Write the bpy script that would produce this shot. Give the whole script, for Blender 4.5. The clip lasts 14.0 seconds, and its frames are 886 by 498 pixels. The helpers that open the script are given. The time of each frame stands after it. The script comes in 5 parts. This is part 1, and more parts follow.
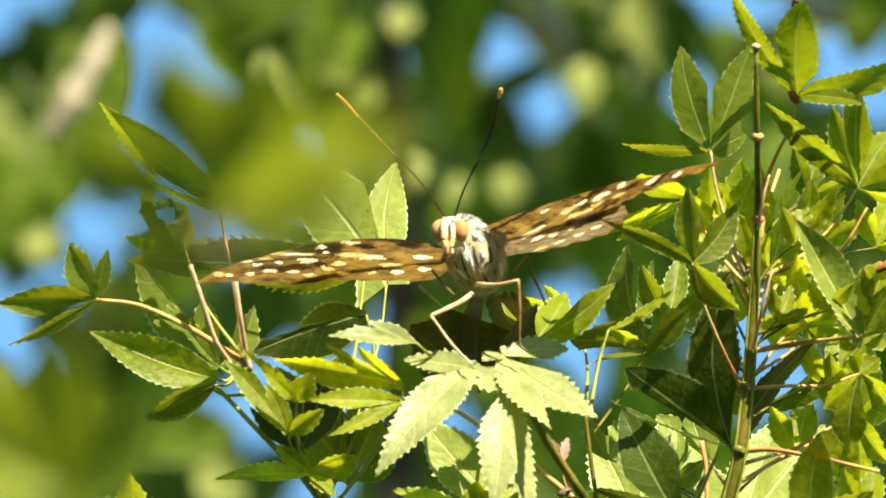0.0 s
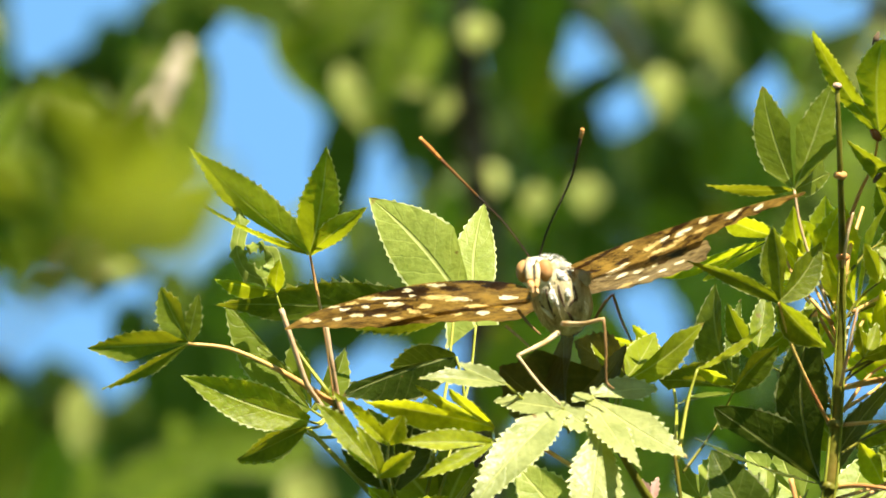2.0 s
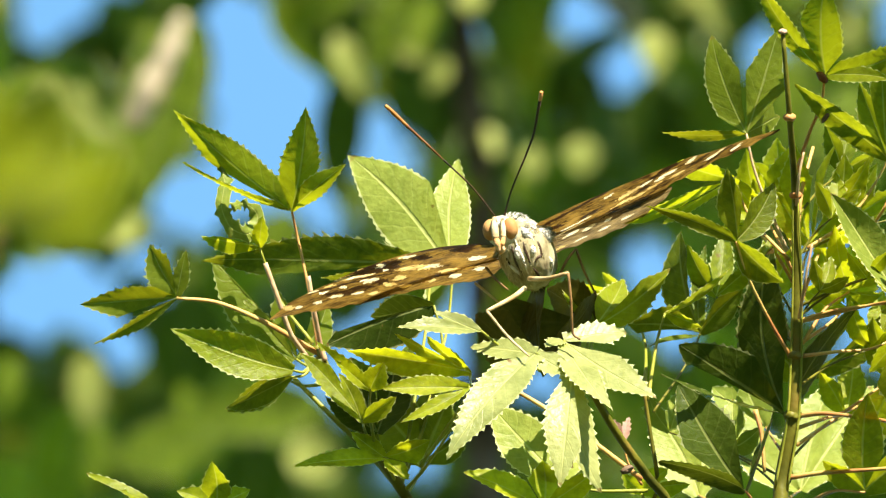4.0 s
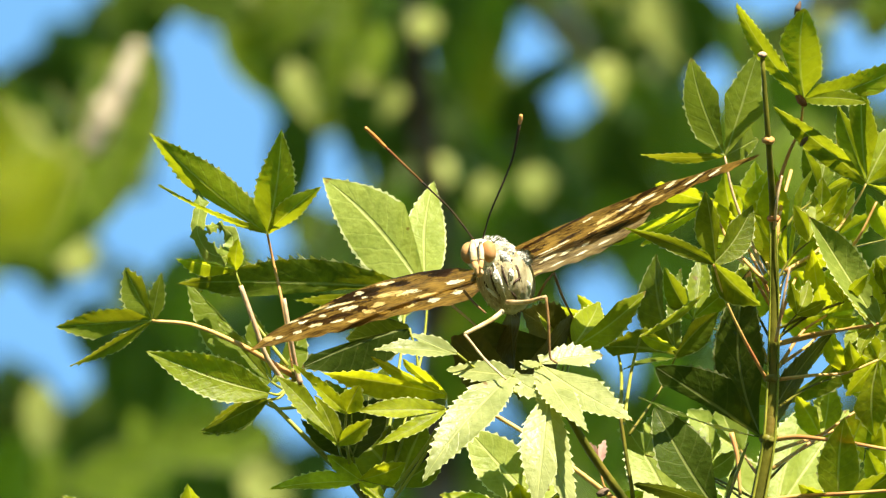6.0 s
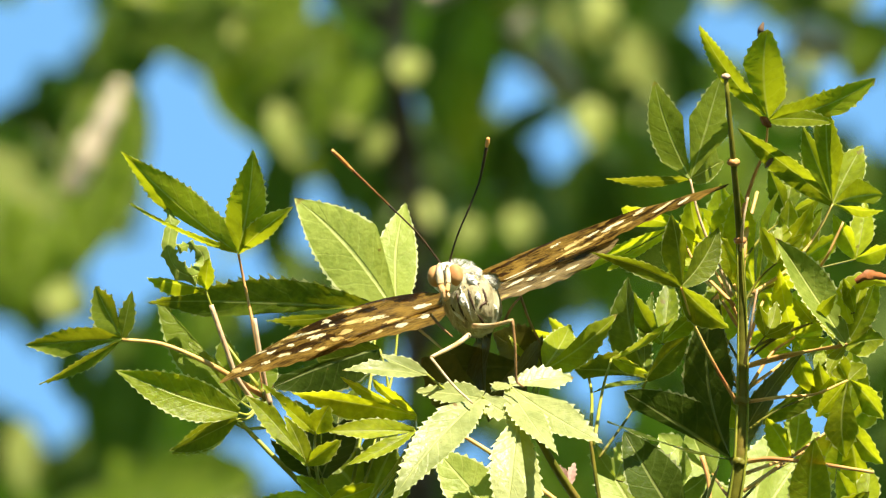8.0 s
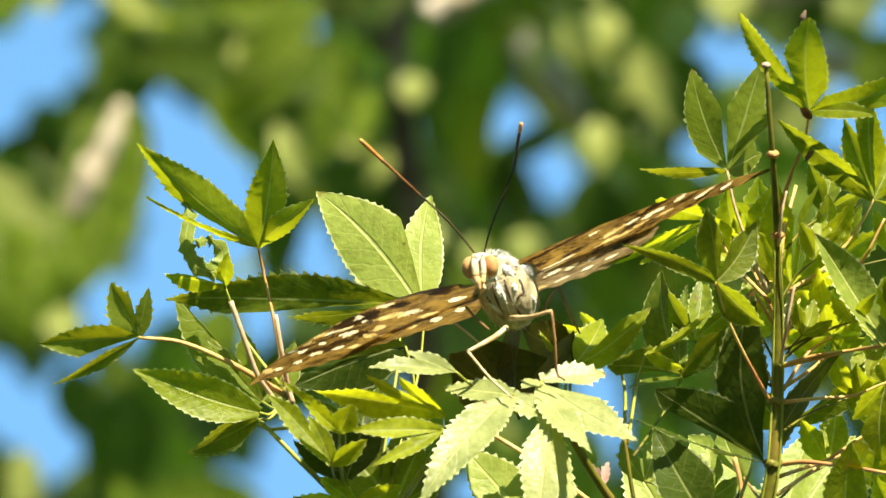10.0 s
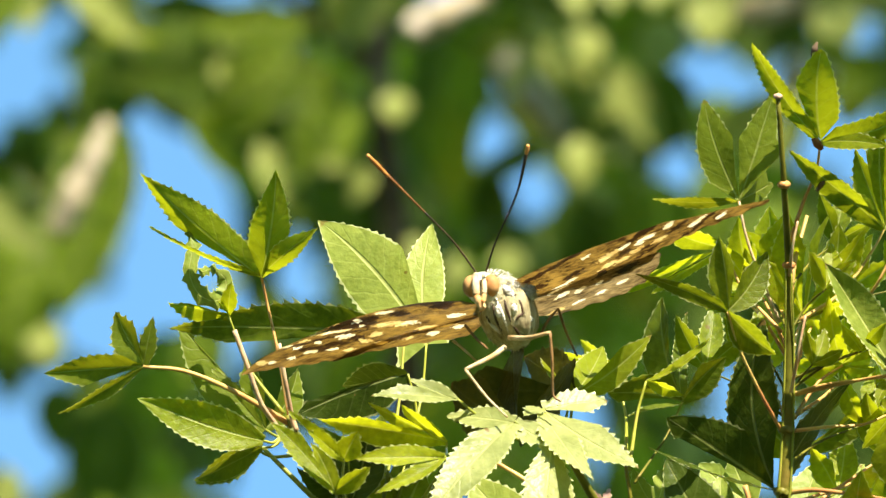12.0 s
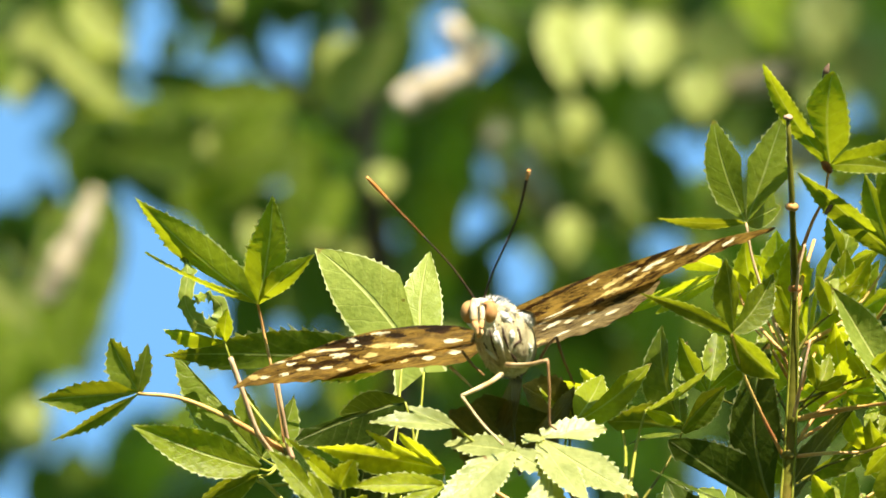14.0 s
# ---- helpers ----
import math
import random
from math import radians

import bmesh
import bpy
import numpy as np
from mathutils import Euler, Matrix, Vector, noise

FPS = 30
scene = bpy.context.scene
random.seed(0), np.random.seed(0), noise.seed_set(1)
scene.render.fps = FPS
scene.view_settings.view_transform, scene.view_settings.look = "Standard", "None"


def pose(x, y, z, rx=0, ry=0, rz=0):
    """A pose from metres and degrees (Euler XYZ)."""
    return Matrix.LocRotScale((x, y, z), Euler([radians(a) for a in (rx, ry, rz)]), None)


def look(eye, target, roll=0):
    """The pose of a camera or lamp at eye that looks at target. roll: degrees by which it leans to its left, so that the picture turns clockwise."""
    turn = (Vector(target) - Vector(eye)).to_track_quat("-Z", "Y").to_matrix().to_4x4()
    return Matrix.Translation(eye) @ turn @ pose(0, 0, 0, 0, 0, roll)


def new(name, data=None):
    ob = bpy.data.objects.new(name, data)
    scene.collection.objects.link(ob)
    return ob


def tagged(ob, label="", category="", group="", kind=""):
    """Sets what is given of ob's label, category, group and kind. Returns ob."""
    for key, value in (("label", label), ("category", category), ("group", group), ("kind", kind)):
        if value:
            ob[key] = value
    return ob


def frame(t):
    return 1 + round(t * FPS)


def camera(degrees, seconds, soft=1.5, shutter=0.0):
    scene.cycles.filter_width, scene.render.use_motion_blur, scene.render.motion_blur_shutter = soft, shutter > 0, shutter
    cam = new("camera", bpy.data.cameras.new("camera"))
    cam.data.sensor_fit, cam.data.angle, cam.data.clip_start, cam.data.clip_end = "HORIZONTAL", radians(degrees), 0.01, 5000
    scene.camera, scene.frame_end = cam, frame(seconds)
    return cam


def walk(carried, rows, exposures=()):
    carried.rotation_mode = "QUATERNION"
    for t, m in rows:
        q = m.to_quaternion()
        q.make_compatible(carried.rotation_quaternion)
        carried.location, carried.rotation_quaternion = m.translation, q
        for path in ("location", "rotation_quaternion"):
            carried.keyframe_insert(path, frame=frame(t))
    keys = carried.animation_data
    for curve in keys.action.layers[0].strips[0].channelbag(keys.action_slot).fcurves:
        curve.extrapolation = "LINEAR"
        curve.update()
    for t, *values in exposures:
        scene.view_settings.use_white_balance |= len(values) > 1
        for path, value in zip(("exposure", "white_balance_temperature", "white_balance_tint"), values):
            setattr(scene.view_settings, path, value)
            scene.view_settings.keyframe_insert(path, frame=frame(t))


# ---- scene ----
LENS = 3.493            # degrees across: a long telephoto
CM = 0.01
TILT = radians(32)      # the view climbs into the trees
PERCH = Vector((0.0, 0.0, 2.6))
# axes of the perch: u to the right, v up, d towards the camera
RIG = Matrix.Translation(PERCH) @ Matrix.Rotation(radians(90) + TILT, 4, "X")


def eye(u, v, d, pan, tilt, roll):
    return RIG @ Matrix.Translation((u * CM, v * CM, d * CM)) @ Matrix.Rotation(radians(-pan), 4, "Y") @ \
        Matrix.Rotation(radians(tilt), 4, "X") @ Matrix.Rotation(radians(roll), 4, "Z")


cam = camera(LENS, 14.0, soft=1.3)
cam.data.dof.use_dof = True
cam.data.dof.focus_distance = 2.0
cam.data.dof.aperture_fstop = 96.0
cam.data.dof.aperture_blades = 0
walk(cam, [
    (0, eye(-0.490, -0.246, 191.006, 0.2264, 0.0244, 2.471)),
    (0.5, eye(-0.770, -0.131, 191.654, 0.2291, 0.0140, 2.880)),
    (1, eye(-1.172, 0.128, 193.287, 0.2479, -0.0282, 3.414)),
    (1.5, eye(-0.993, 0.231, 193.027, 0.1180, -0.0030, 2.531)),
    (2, eye(-0.653, 0.363, 192.221, -0.0736, -0.0097, 1.460)),
    (2.5, eye(-0.430, 0.277, 200.895, -0.1823, -0.1196, 1.271)),
    (2.7, eye(-0.340, 0.255, 202.814, -0.1868, -0.1494, 1.043)),
    (4.8, eye(0.006, 0.263, 199.729, -0.1266, -0.1297, 0.051)),
    (5, eye(0.002, 0.157, 199.946, -0.1084, -0.0663, 0.056)),
    (5.5, eye(-0.468, 0.194, 200.488, 0.0512, -0.0257, 0.165)),
    (6, eye(-0.552, 0.139, 200.579, 0.1067, -0.0195, 0.267)),
    (6.5, eye(0.000, 0.000, 200.000, 0.0000, 0.0000, 0.000)),
    (7, eye(-0.406, 0.263, 200.629, 0.1469, -0.0322, 0.126)),
    (7.5, eye(-0.726, 0.256, 201.705, 0.2519, 0.0625, 0.704)),
    (8, eye(-0.249, -0.270, 200.176, 0.1414, 0.1860, 0.548)),
    (8.2, eye(0.185, -0.509, 199.999, 0.0269, 0.2426, -0.000)),
    (10.3, eye(-0.882, -0.867, 193.095, 0.2404, 0.3388, 0.331)),
    (10.5, eye(-0.951, -0.838, 194.861, 0.2657, 0.3381, 0.777)),
    (11, eye(-1.236, -0.726, 195.688, 0.3238, 0.3218, 0.600)),
    (11.5, eye(-1.620, -0.571, 196.223, 0.4079, 0.2964, 0.566)),
    (12, eye(-1.165, -0.770, 194.889, 0.2808, 0.3966, 0.158)),
    (12.5, eye(-0.694, -1.126, 192.832, 0.1553, 0.5726, -0.371)),
    (13, eye(-0.833, -1.252, 192.327, 0.1942, 0.6846, 0.046)),
    (13.5, eye(-1.314, -1.516, 193.684, 0.3299, 0.7546, 0.173)),
    (14, eye(-1.349, -1.728, 192.962, 0.3440, 0.7860, 0.342)),
])

# ---- light ----
SUN_FROM = (RIG.to_3x3() @ Vector((0.30, 0.88, 0.33))).normalized()
elevation = math.asin(SUN_FROM.z)
azimuth = math.atan2(SUN_FROM.x, SUN_FROM.y)
world = bpy.data.worlds.new("sky")
scene.world = world
world.use_nodes = True
sky = world.node_tree.nodes.new("ShaderNodeTexSky")
sky.sky_type = "NISHITA"
sky.sun_disc = False
sky.sun_elevation, sky.sun_rotation = elevation, azimuth
sky.air_density, sky.dust_density, sky.ozone_density = 0.9, 0.0, 1.5
world.node_tree.nodes["Background"].inputs["Strength"].default_value = 0.12
clear = world.node_tree.nodes.new("ShaderNodeMix")          # a deep, clean blue
clear.data_type, clear.blend_type = "RGBA", "MULTIPLY"
clear.inputs[0].default_value, clear.inputs[7].default_value = 1.0, (0.67, 0.965, 0.95, 1)
world.node_tree.links.new(sky.outputs["Color"], clear.inputs[6])
world.node_tree.links.new(clear.outputs[2], world.node_tree.nodes["Background"].inputs["Color"])
sun = new("sun", bpy.data.lights.new("sun", "SUN"))
sun.data.energy, sun.data.angle, sun.data.color = 5.0, radians(0.5), (1.0, 0.895, 0.71)
sun.matrix_world = look(SUN_FROM * 20, (0, 0, 0))
scene.view_settings.exposure = 1.62


# ---- materials ----
def material(name, rough=0.5):
    m = bpy.data.materials.new(name)
    m.use_nodes = True
    b = m.node_tree.nodes["Principled BSDF"]
    b.inputs["Roughness"].default_value = rough
    b.inputs["Specular IOR Level"].default_value = 0.25
    return m, m.node_tree, b


def node(tree, kind, **values):
    n = tree.nodes.new(kind)
    for key, value in values.items():
        n.inputs[key.replace("_", " ")].default_value = value
    return n


def ramp(tree, source, stops):
    n = tree.nodes.new("ShaderNodeValToRGB")
    e = n.color_ramp.elements
    while len(e) < len(stops):
        e.new(0.5)
    for el, (at, col) in zip(e, stops):
        el.position, el.color = at, (*col, 1)
    tree.links.new(source, n.inputs["Fac"])
    return n.outputs["Color"]


def math_node(tree, op, a, b=None, c=None):
    n = tree.nodes.new("ShaderNodeMath")
    n.operation = op
    for i, x in enumerate((a, b, c)):
        if x is None:
            continue
        if isinstance(x, (int, float)):
            n.inputs[i].default_value = x
        else:
            tree.links.new(x, n.inputs[i])
    return n.outputs[0]


def mixed(tree, fac, a, b, mode="MIX"):
    n = tree.nodes.new("ShaderNodeMix")
    n.data_type, n.blend_type = "RGBA", mode
    for i, x in ((0, fac), (6, a), (7, b)):
        if isinstance(x, (int, float)):
            n.inputs[i].default_value = x
        elif isinstance(x, tuple):
            n.inputs[i].default_value = (*x, 1)
        else:
            tree.links.new(x, n.inputs[i])
    return n.outputs[2]


def noise_fac(tree, scale, detail=3.0, coords="Object"):
    tc = tree.nodes.new("ShaderNodeTexCoord")
    n = node(tree, "ShaderNodeTexNoise", Scale=scale, Detail=detail)
    tree.links.new(tc.outputs[coords], n.inputs["Vector"])
    return n.outputs["Fac"]


def see_through(m, tree, bsdf, colour, amount):
    """Light that soaks through a thin blade."""
    t = tree.nodes.new("ShaderNodeBsdfTranslucent")
    if isinstance(colour, tuple):
        t.inputs["Color"].default_value = (*colour, 1)
    else:
        tree.links.new(colour, t.inputs["Color"])
    mix = tree.nodes.new("ShaderNodeMixShader")
    mix.inputs[0].default_value = amount
    tree.links.new(bsdf.outputs[0], mix.inputs[1])
    tree.links.new(t.outputs[0], mix.inputs[2])
    tree.links.new(mix.outputs[0], tree.nodes["Material Output"].inputs["Surface"])


def band(tree, value, low, high):
    """1 below low, falling softly to 0 at high."""
    n = node(tree, "ShaderNodeMapRange")
    n.interpolation_type = "SMOOTHSTEP"
    for key, x in ((1, low), (2, high), (3, 1.0), (4, 0.0)):
        n.inputs[key].default_value = x
    tree.links.new(value, n.inputs[0])
    return n.outputs[0]


def leaf_material(name, low, high, through_low, through_high, veins, amount=0.42, rough=0.42, islands=False):
    m, tree, b = material(name, rough)
    b.inputs["Specular IOR Level"].default_value = 0.12 if islands else 0.22
    vary = tree.nodes.new("ShaderNodeNewGeometry").outputs["Random Per Island"] if islands else tree.nodes.new("ShaderNodeObjectInfo").outputs["Random"]
    uv = tree.nodes.new("ShaderNodeUVMap")
    sep = tree.nodes.new("ShaderNodeSeparateXYZ")
    tree.links.new(uv.outputs[0], sep.inputs[0])
    along, across = sep.outputs[0], math_node(tree, "ABSOLUTE", sep.outputs[1])
    rib = band(tree, across, 0.018, 0.075)
    wander = math_node(tree, "MULTIPLY", noise_fac(tree, 160.0, 2.0), 1.4)
    slant = math_node(tree, "FRACT", math_node(tree, "ADD", wander, math_node(tree, "SUBTRACT", math_node(tree, "MULTIPLY", along, 8.0), math_node(tree, "MULTIPLY", across, 1.5))))
    side = math_node(tree, "MULTIPLY", band(tree, math_node(tree, "ABSOLUTE", math_node(tree, "SUBTRACT", slant, 0.5)), 0.015, 0.09), 0.15)
    vein = math_node(tree, "MULTIPLY", math_node(tree, "MAXIMUM", rib, side), veins)
    blotch = noise_fac(tree, 210.0, 4.0)
    fine = noise_fac(tree, 1100.0, 3.0)
    mixf = math_node(tree, "ADD", math_node(tree, "MULTIPLY", vary, 0.75),
                     math_node(tree, "MULTIPLY", math_node(tree, "SUBTRACT", math_node(tree, "ADD", blotch, math_node(tree, "MULTIPLY", fine, 0.6)), 0.66), 1.7))
    base = mixed(tree, mixf, low, high)
    # bright edge highlight painted along the margin of the blade
    rim_glint = math_node(tree, "MULTIPLY", math_node(tree, "GREATER_THAN", across, 0.94), min(0.9, veins * 1.3))
    base = mixed(tree, vein, base, (0.56, 0.58, 0.20))
    base = mixed(tree, rim_glint, base, (0.66, 0.68, 0.34))
    base = mixed(tree, math_node(tree, "GREATER_THAN", noise_fac(tree, 420.0, 2.0), 0.755), base, (0.16, 0.10, 0.03))
    if not islands:                                # withered tips
        dry = math_node(tree, "MULTIPLY", math_node(tree, "GREATER_THAN", along, 0.955), math_node(tree, "GREATER_THAN", noise_fac(tree, 330.0, 2.0), 0.50))
        base = mixed(tree, math_node(tree, "MULTIPLY", dry, 0.75), base, (0.20, 0.11, 0.03))
    thru = mixed(tree, mixf, through_low, through_high)
    thru = mixed(tree, math_node(tree, "MULTIPLY", math_node(tree, "MAXIMUM", vein, rim_glint), 0.5), thru, (0.74, 0.78, 0.18))
    tree.links.new(base, b.inputs["Base Color"])
    bump = node(tree, "ShaderNodeBump", Strength=0.5, Distance=0.0003)
    tree.links.new(math_node(tree, "SUBTRACT", fine, math_node(tree, "MULTIPLY", math_node(tree, "MAXIMUM", rib, side), 0.8)), bump.inputs["Height"])
    tree.links.new(bump.outputs[0], b.inputs["Normal"])
    see_through(m, tree, b, thru, amount)
    return m


def plain_material(name, stops, scale, rough=0.5, bump=0.3, coords="Object"):
    m, tree, b = material(name, rough)
    f = noise_fac(tree, scale, 5.0, coords)
    tree.links.new(ramp(tree, f, stops), b.inputs["Base Color"])
    bn = node(tree, "ShaderNodeBump", Strength=bump, Distance=0.0006)
    tree.links.new(noise_fac(tree, scale * 4, 3.0, coords), bn.inputs["Height"])
    tree.links.new(bn.outputs[0], b.inputs["Normal"])
    return m


LEAF = leaf_material("maple_leaf", (0.125, 0.160, 0.006), (0.41, 0.44, 0.016), (0.28, 0.33, 0.006), (0.72, 0.77, 0.010), 0.55, 0.58)
YOUNG_LEAF = leaf_material("fresh_green_maple_leaf", (0.085, 0.115, 0.006), (0.24, 0.28, 0.013), (0.20, 0.25, 0.005), (0.52, 0.57, 0.009), 0.5, 0.5)
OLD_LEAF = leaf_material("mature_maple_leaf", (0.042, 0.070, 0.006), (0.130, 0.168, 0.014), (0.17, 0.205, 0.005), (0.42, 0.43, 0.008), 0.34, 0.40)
TWIG_LEAF = leaf_material("shaded_maple_leaf", (0.07, 0.10, 0.008), (0.15, 0.19, 0.016), (0.21, 0.27, 0.010), (0.33, 0.39, 0.014), 0.2, 0.48)
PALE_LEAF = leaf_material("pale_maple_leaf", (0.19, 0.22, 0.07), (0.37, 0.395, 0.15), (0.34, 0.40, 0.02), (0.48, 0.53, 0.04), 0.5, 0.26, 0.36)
MID_LEAF = leaf_material("soft_green_maple_leaf", (0.15, 0.205, 0.026), (0.30, 0.35, 0.068), (0.24, 0.33, 0.014), (0.40, 0.47, 0.03), 0.6, 0.36, 0.45)
# the butterfly's shade on the leaf is put into this dark olive
SHADE_LEAF = leaf_material("butterfly_shade_maple_leaf", (0.055, 0.055, 0.008), (0.115, 0.105, 0.016), (0.08, 0.075, 0.006), (0.16, 0.14, 0.010), 0.04, 0.3)
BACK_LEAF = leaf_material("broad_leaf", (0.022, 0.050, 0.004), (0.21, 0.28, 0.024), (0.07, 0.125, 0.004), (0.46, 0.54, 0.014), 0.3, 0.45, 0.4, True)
# shaded and sunlit copies of broad_leaf: the light is put into their colours
SHADED_BACK = leaf_material("shade_toned_broad_leaf", (0.026, 0.054, 0.006), (0.095, 0.145, 0.014), (0.060, 0.100, 0.005), (0.20, 0.265, 0.010), 0.2, 0.35, 0.45, True)
SUNLIT_BACK = leaf_material("sun_toned_broad_leaf", (0.19, 0.23, 0.045), (0.39, 0.41, 0.13), (0.23, 0.30, 0.03), (0.40, 0.44, 0.055), 0.2, 0.3, 0.4, True)
FAR_LEAF = leaf_material("far_leaf", (0.024, 0.046, 0.006), (0.090, 0.135, 0.018), (0.048, 0.078, 0.006), (0.16, 0.21, 0.012), 0.1, 0.35, 0.5, True)
# for leaves in shade: the shade is put into this green
DEEP_SHADE_LEAF = leaf_material("shade_green_maple_leaf", (0.022, 0.040, 0.003), (0.056, 0.086, 0.008), (0.05, 0.075, 0.003), (0.11, 0.14, 0.005), 0.3, 0.34)
STEM = plain_material("green_stem", [(0.3, (0.060, 0.066, 0.007)), (0.55, (0.155, 0.150, 0.016)), (0.8, (0.24, 0.15, 0.035))], 160, 0.5)
PETIOLE = plain_material("red_petiole", [(0.32, (0.62, 0.46, 0.14)), (0.5, (0.56, 0.32, 0.10)), (0.72, (0.38, 0.12, 0.05))], 120, 0.4)
GREEN_STALK = plain_material("green_stalk", [(0.35, (0.16, 0.19, 0.02)), (0.6, (0.36, 0.37, 0.05)), (0.75, (0.40, 0.28, 0.08))], 150, 0.4)
PALE_PETIOLE = plain_material("pale_petiole", [(0.35, (0.60, 0.48, 0.28)), (0.65, (0.52, 0.30, 0.18))], 160, 0.4)
BARK = plain_material("bark", [(0.35, (0.055, 0.034, 0.020)), (0.55, (0.15, 0.098, 0.062)), (0.75, (0.30, 0.22, 0.16))], 40, 0.85, 0.8)
PALE_BARK = plain_material("pale_bark", [(0.35, (0.22, 0.17, 0.06)), (0.48, (0.42, 0.35, 0.22)), (0.62, (0.56, 0.48, 0.38))], 60, 0.8, 0.6)
CUT = plain_material("dry_cut_wood", [(0.3, (0.38, 0.20, 0.12)), (0.7, (0.66, 0.52, 0.42))], 300, 0.7)
RED_BUD = plain_material("red_bud", [(0.35, (0.13, 0.032, 0.008)), (0.65, (0.32, 0.12, 0.035))], 260, 0.5)
PINK = leaf_material("pink_seed_wing", (0.48, 0.26, 0.22), (0.66, 0.44, 0.36), (0.5, 0.25, 0.2), (0.7, 0.42, 0.34), 0.3, 0.35)
SOIL = plain_material("ground", [(0.3, (0.05, 0.06, 0.02)), (0.55, (0.09, 0.12, 0.03)), (0.75, (0.16, 0.13, 0.08))], 3.0, 0.95, 0.8)


# ---- building blocks ----
def linked(name, bm, mat, parent=None, label=""):
    me = bpy.data.meshes.new(name)
    bm.normal_update()
    bm.to_mesh(me)
    bm.free()
    for f in me.polygons:
        f.use_smooth = True
    for m in (mat if isinstance(mat, (list, tuple)) else [mat]):
        me.materials.append(m)
    ob = new(name, me)
    if parent:
        ob.parent = parent
    if label:
        tagged(ob, label)
    return ob


part = linked


def thing(name, label, category, root=(0, 0, 0), group="", kind=""):
    """An empty in the perch's axes at a root given in centimetres; parts use metres from that root."""
    ob = new(name)
    ob.empty_display_size = 0.01
    ob.matrix_basis = RIG @ Matrix.Translation(Vector(root) * CM)
    ob["root"] = [x * CM for x in root]
    return tagged(ob, label, category, group, kind)


def inside(parent, p):
    """Centimetres from the perch to metres in the thing's own space."""
    top = parent
    while top.parent:
        top = top.parent
    return Vector(p) * CM - Vector(top["root"])


def smooth_line(points, steps):
    """Points along a smooth curve through the given ones."""
    n = len(points)
    lens = [(points[i + 1] - points[i]).length for i in range(n - 1)]
    tang = []
    for i in range(n):
        if i in (0, n - 1):
            d = points[min(i + 1, n - 1)] - points[max(i - 1, 0)]
            tang.append(d)
        else:
            d = (points[i] - points[i - 1]).normalized() + (points[i + 1] - points[i]).normalized()
            tang.append(d.normalized() * min(lens[i - 1], lens[i]))
    out = []
    for i in range(n - 1):
        p, q, a, b = points[i], points[i + 1], tang[i], tang[i + 1]
        for k in range(steps):
            t = k / steps
            out.append(p * (2 * t ** 3 - 3 * t * t + 1) + a * (t ** 3 - 2 * t * t + t) + q * (3 * t * t - 2 * t ** 3) + b * (t ** 3 - t * t))
    out.append(points[-1])
    return out


def tube(bm, points, radii, sides=8, steps=5, rough=0.0, rng=None):
    """A tapering rod through points in metres."""
    line = smooth_line([Vector(p) for p in points], steps) if len(points) > 1 else points
    n = len(line)
    rings, up = [], Vector((0.13, 0.31, 0.94))
    for i, p in enumerate(line):
        f = i / (n - 1) * (len(radii) - 1)
        k = min(int(f), len(radii) - 2)
        r = radii[k] + (radii[k + 1] - radii[k]) * (f - k)
        d = (line[min(i + 1, n - 1)] - line[max(i - 1, 0)]).normalized()
        s = d.cross(up)
        s = s.normalized() if s.length > 0.05 else d.orthogonal().normalized()
        q = d.cross(s)
        ring = []
        for j in range(sides):
            a = 2 * math.pi * j / sides
            rr = r * (1 + (rng.uniform(-rough, rough) if rng else 0))
            ring.append(bm.verts.new(p + (s * math.cos(a) + q * math.sin(a)) * rr))
        rings.append(ring)
    for a, b in zip(rings, rings[1:]):
        for j in range(sides):
            bm.faces.new((a[j], a[(j + 1) % sides], b[(j + 1) % sides], b[j]))
    bm.faces.new(rings[0][::-1])
    bm.faces.new(rings[-1])
    return bm


def ball(bm, at, size, turn=None, rough=0.0, rng=None, rings=8, sides=12):
    m = Matrix.Translation(at) @ (turn or Matrix()) @ Matrix.Diagonal((*size, 1))
    made = bmesh.ops.create_uvsphere(bm, u_segments=sides, v_segments=rings, radius=1.0, matrix=m)["verts"]
    if rng:
        for v in made:
            v.co = Vector(at) + (v.co - Vector(at)) * (1 + rng.uniform(-rough, rough))
    return made


OUTLINE = ((0.0, 0.08, 0.16, 0.28, 0.40, 0.52, 0.64, 0.76, 0.87, 0.94, 1.0), (0.20, 0.44, 0.66, 0.90, 1.0, 0.97, 0.83, 0.60, 0.33, 0.15, 0.0))


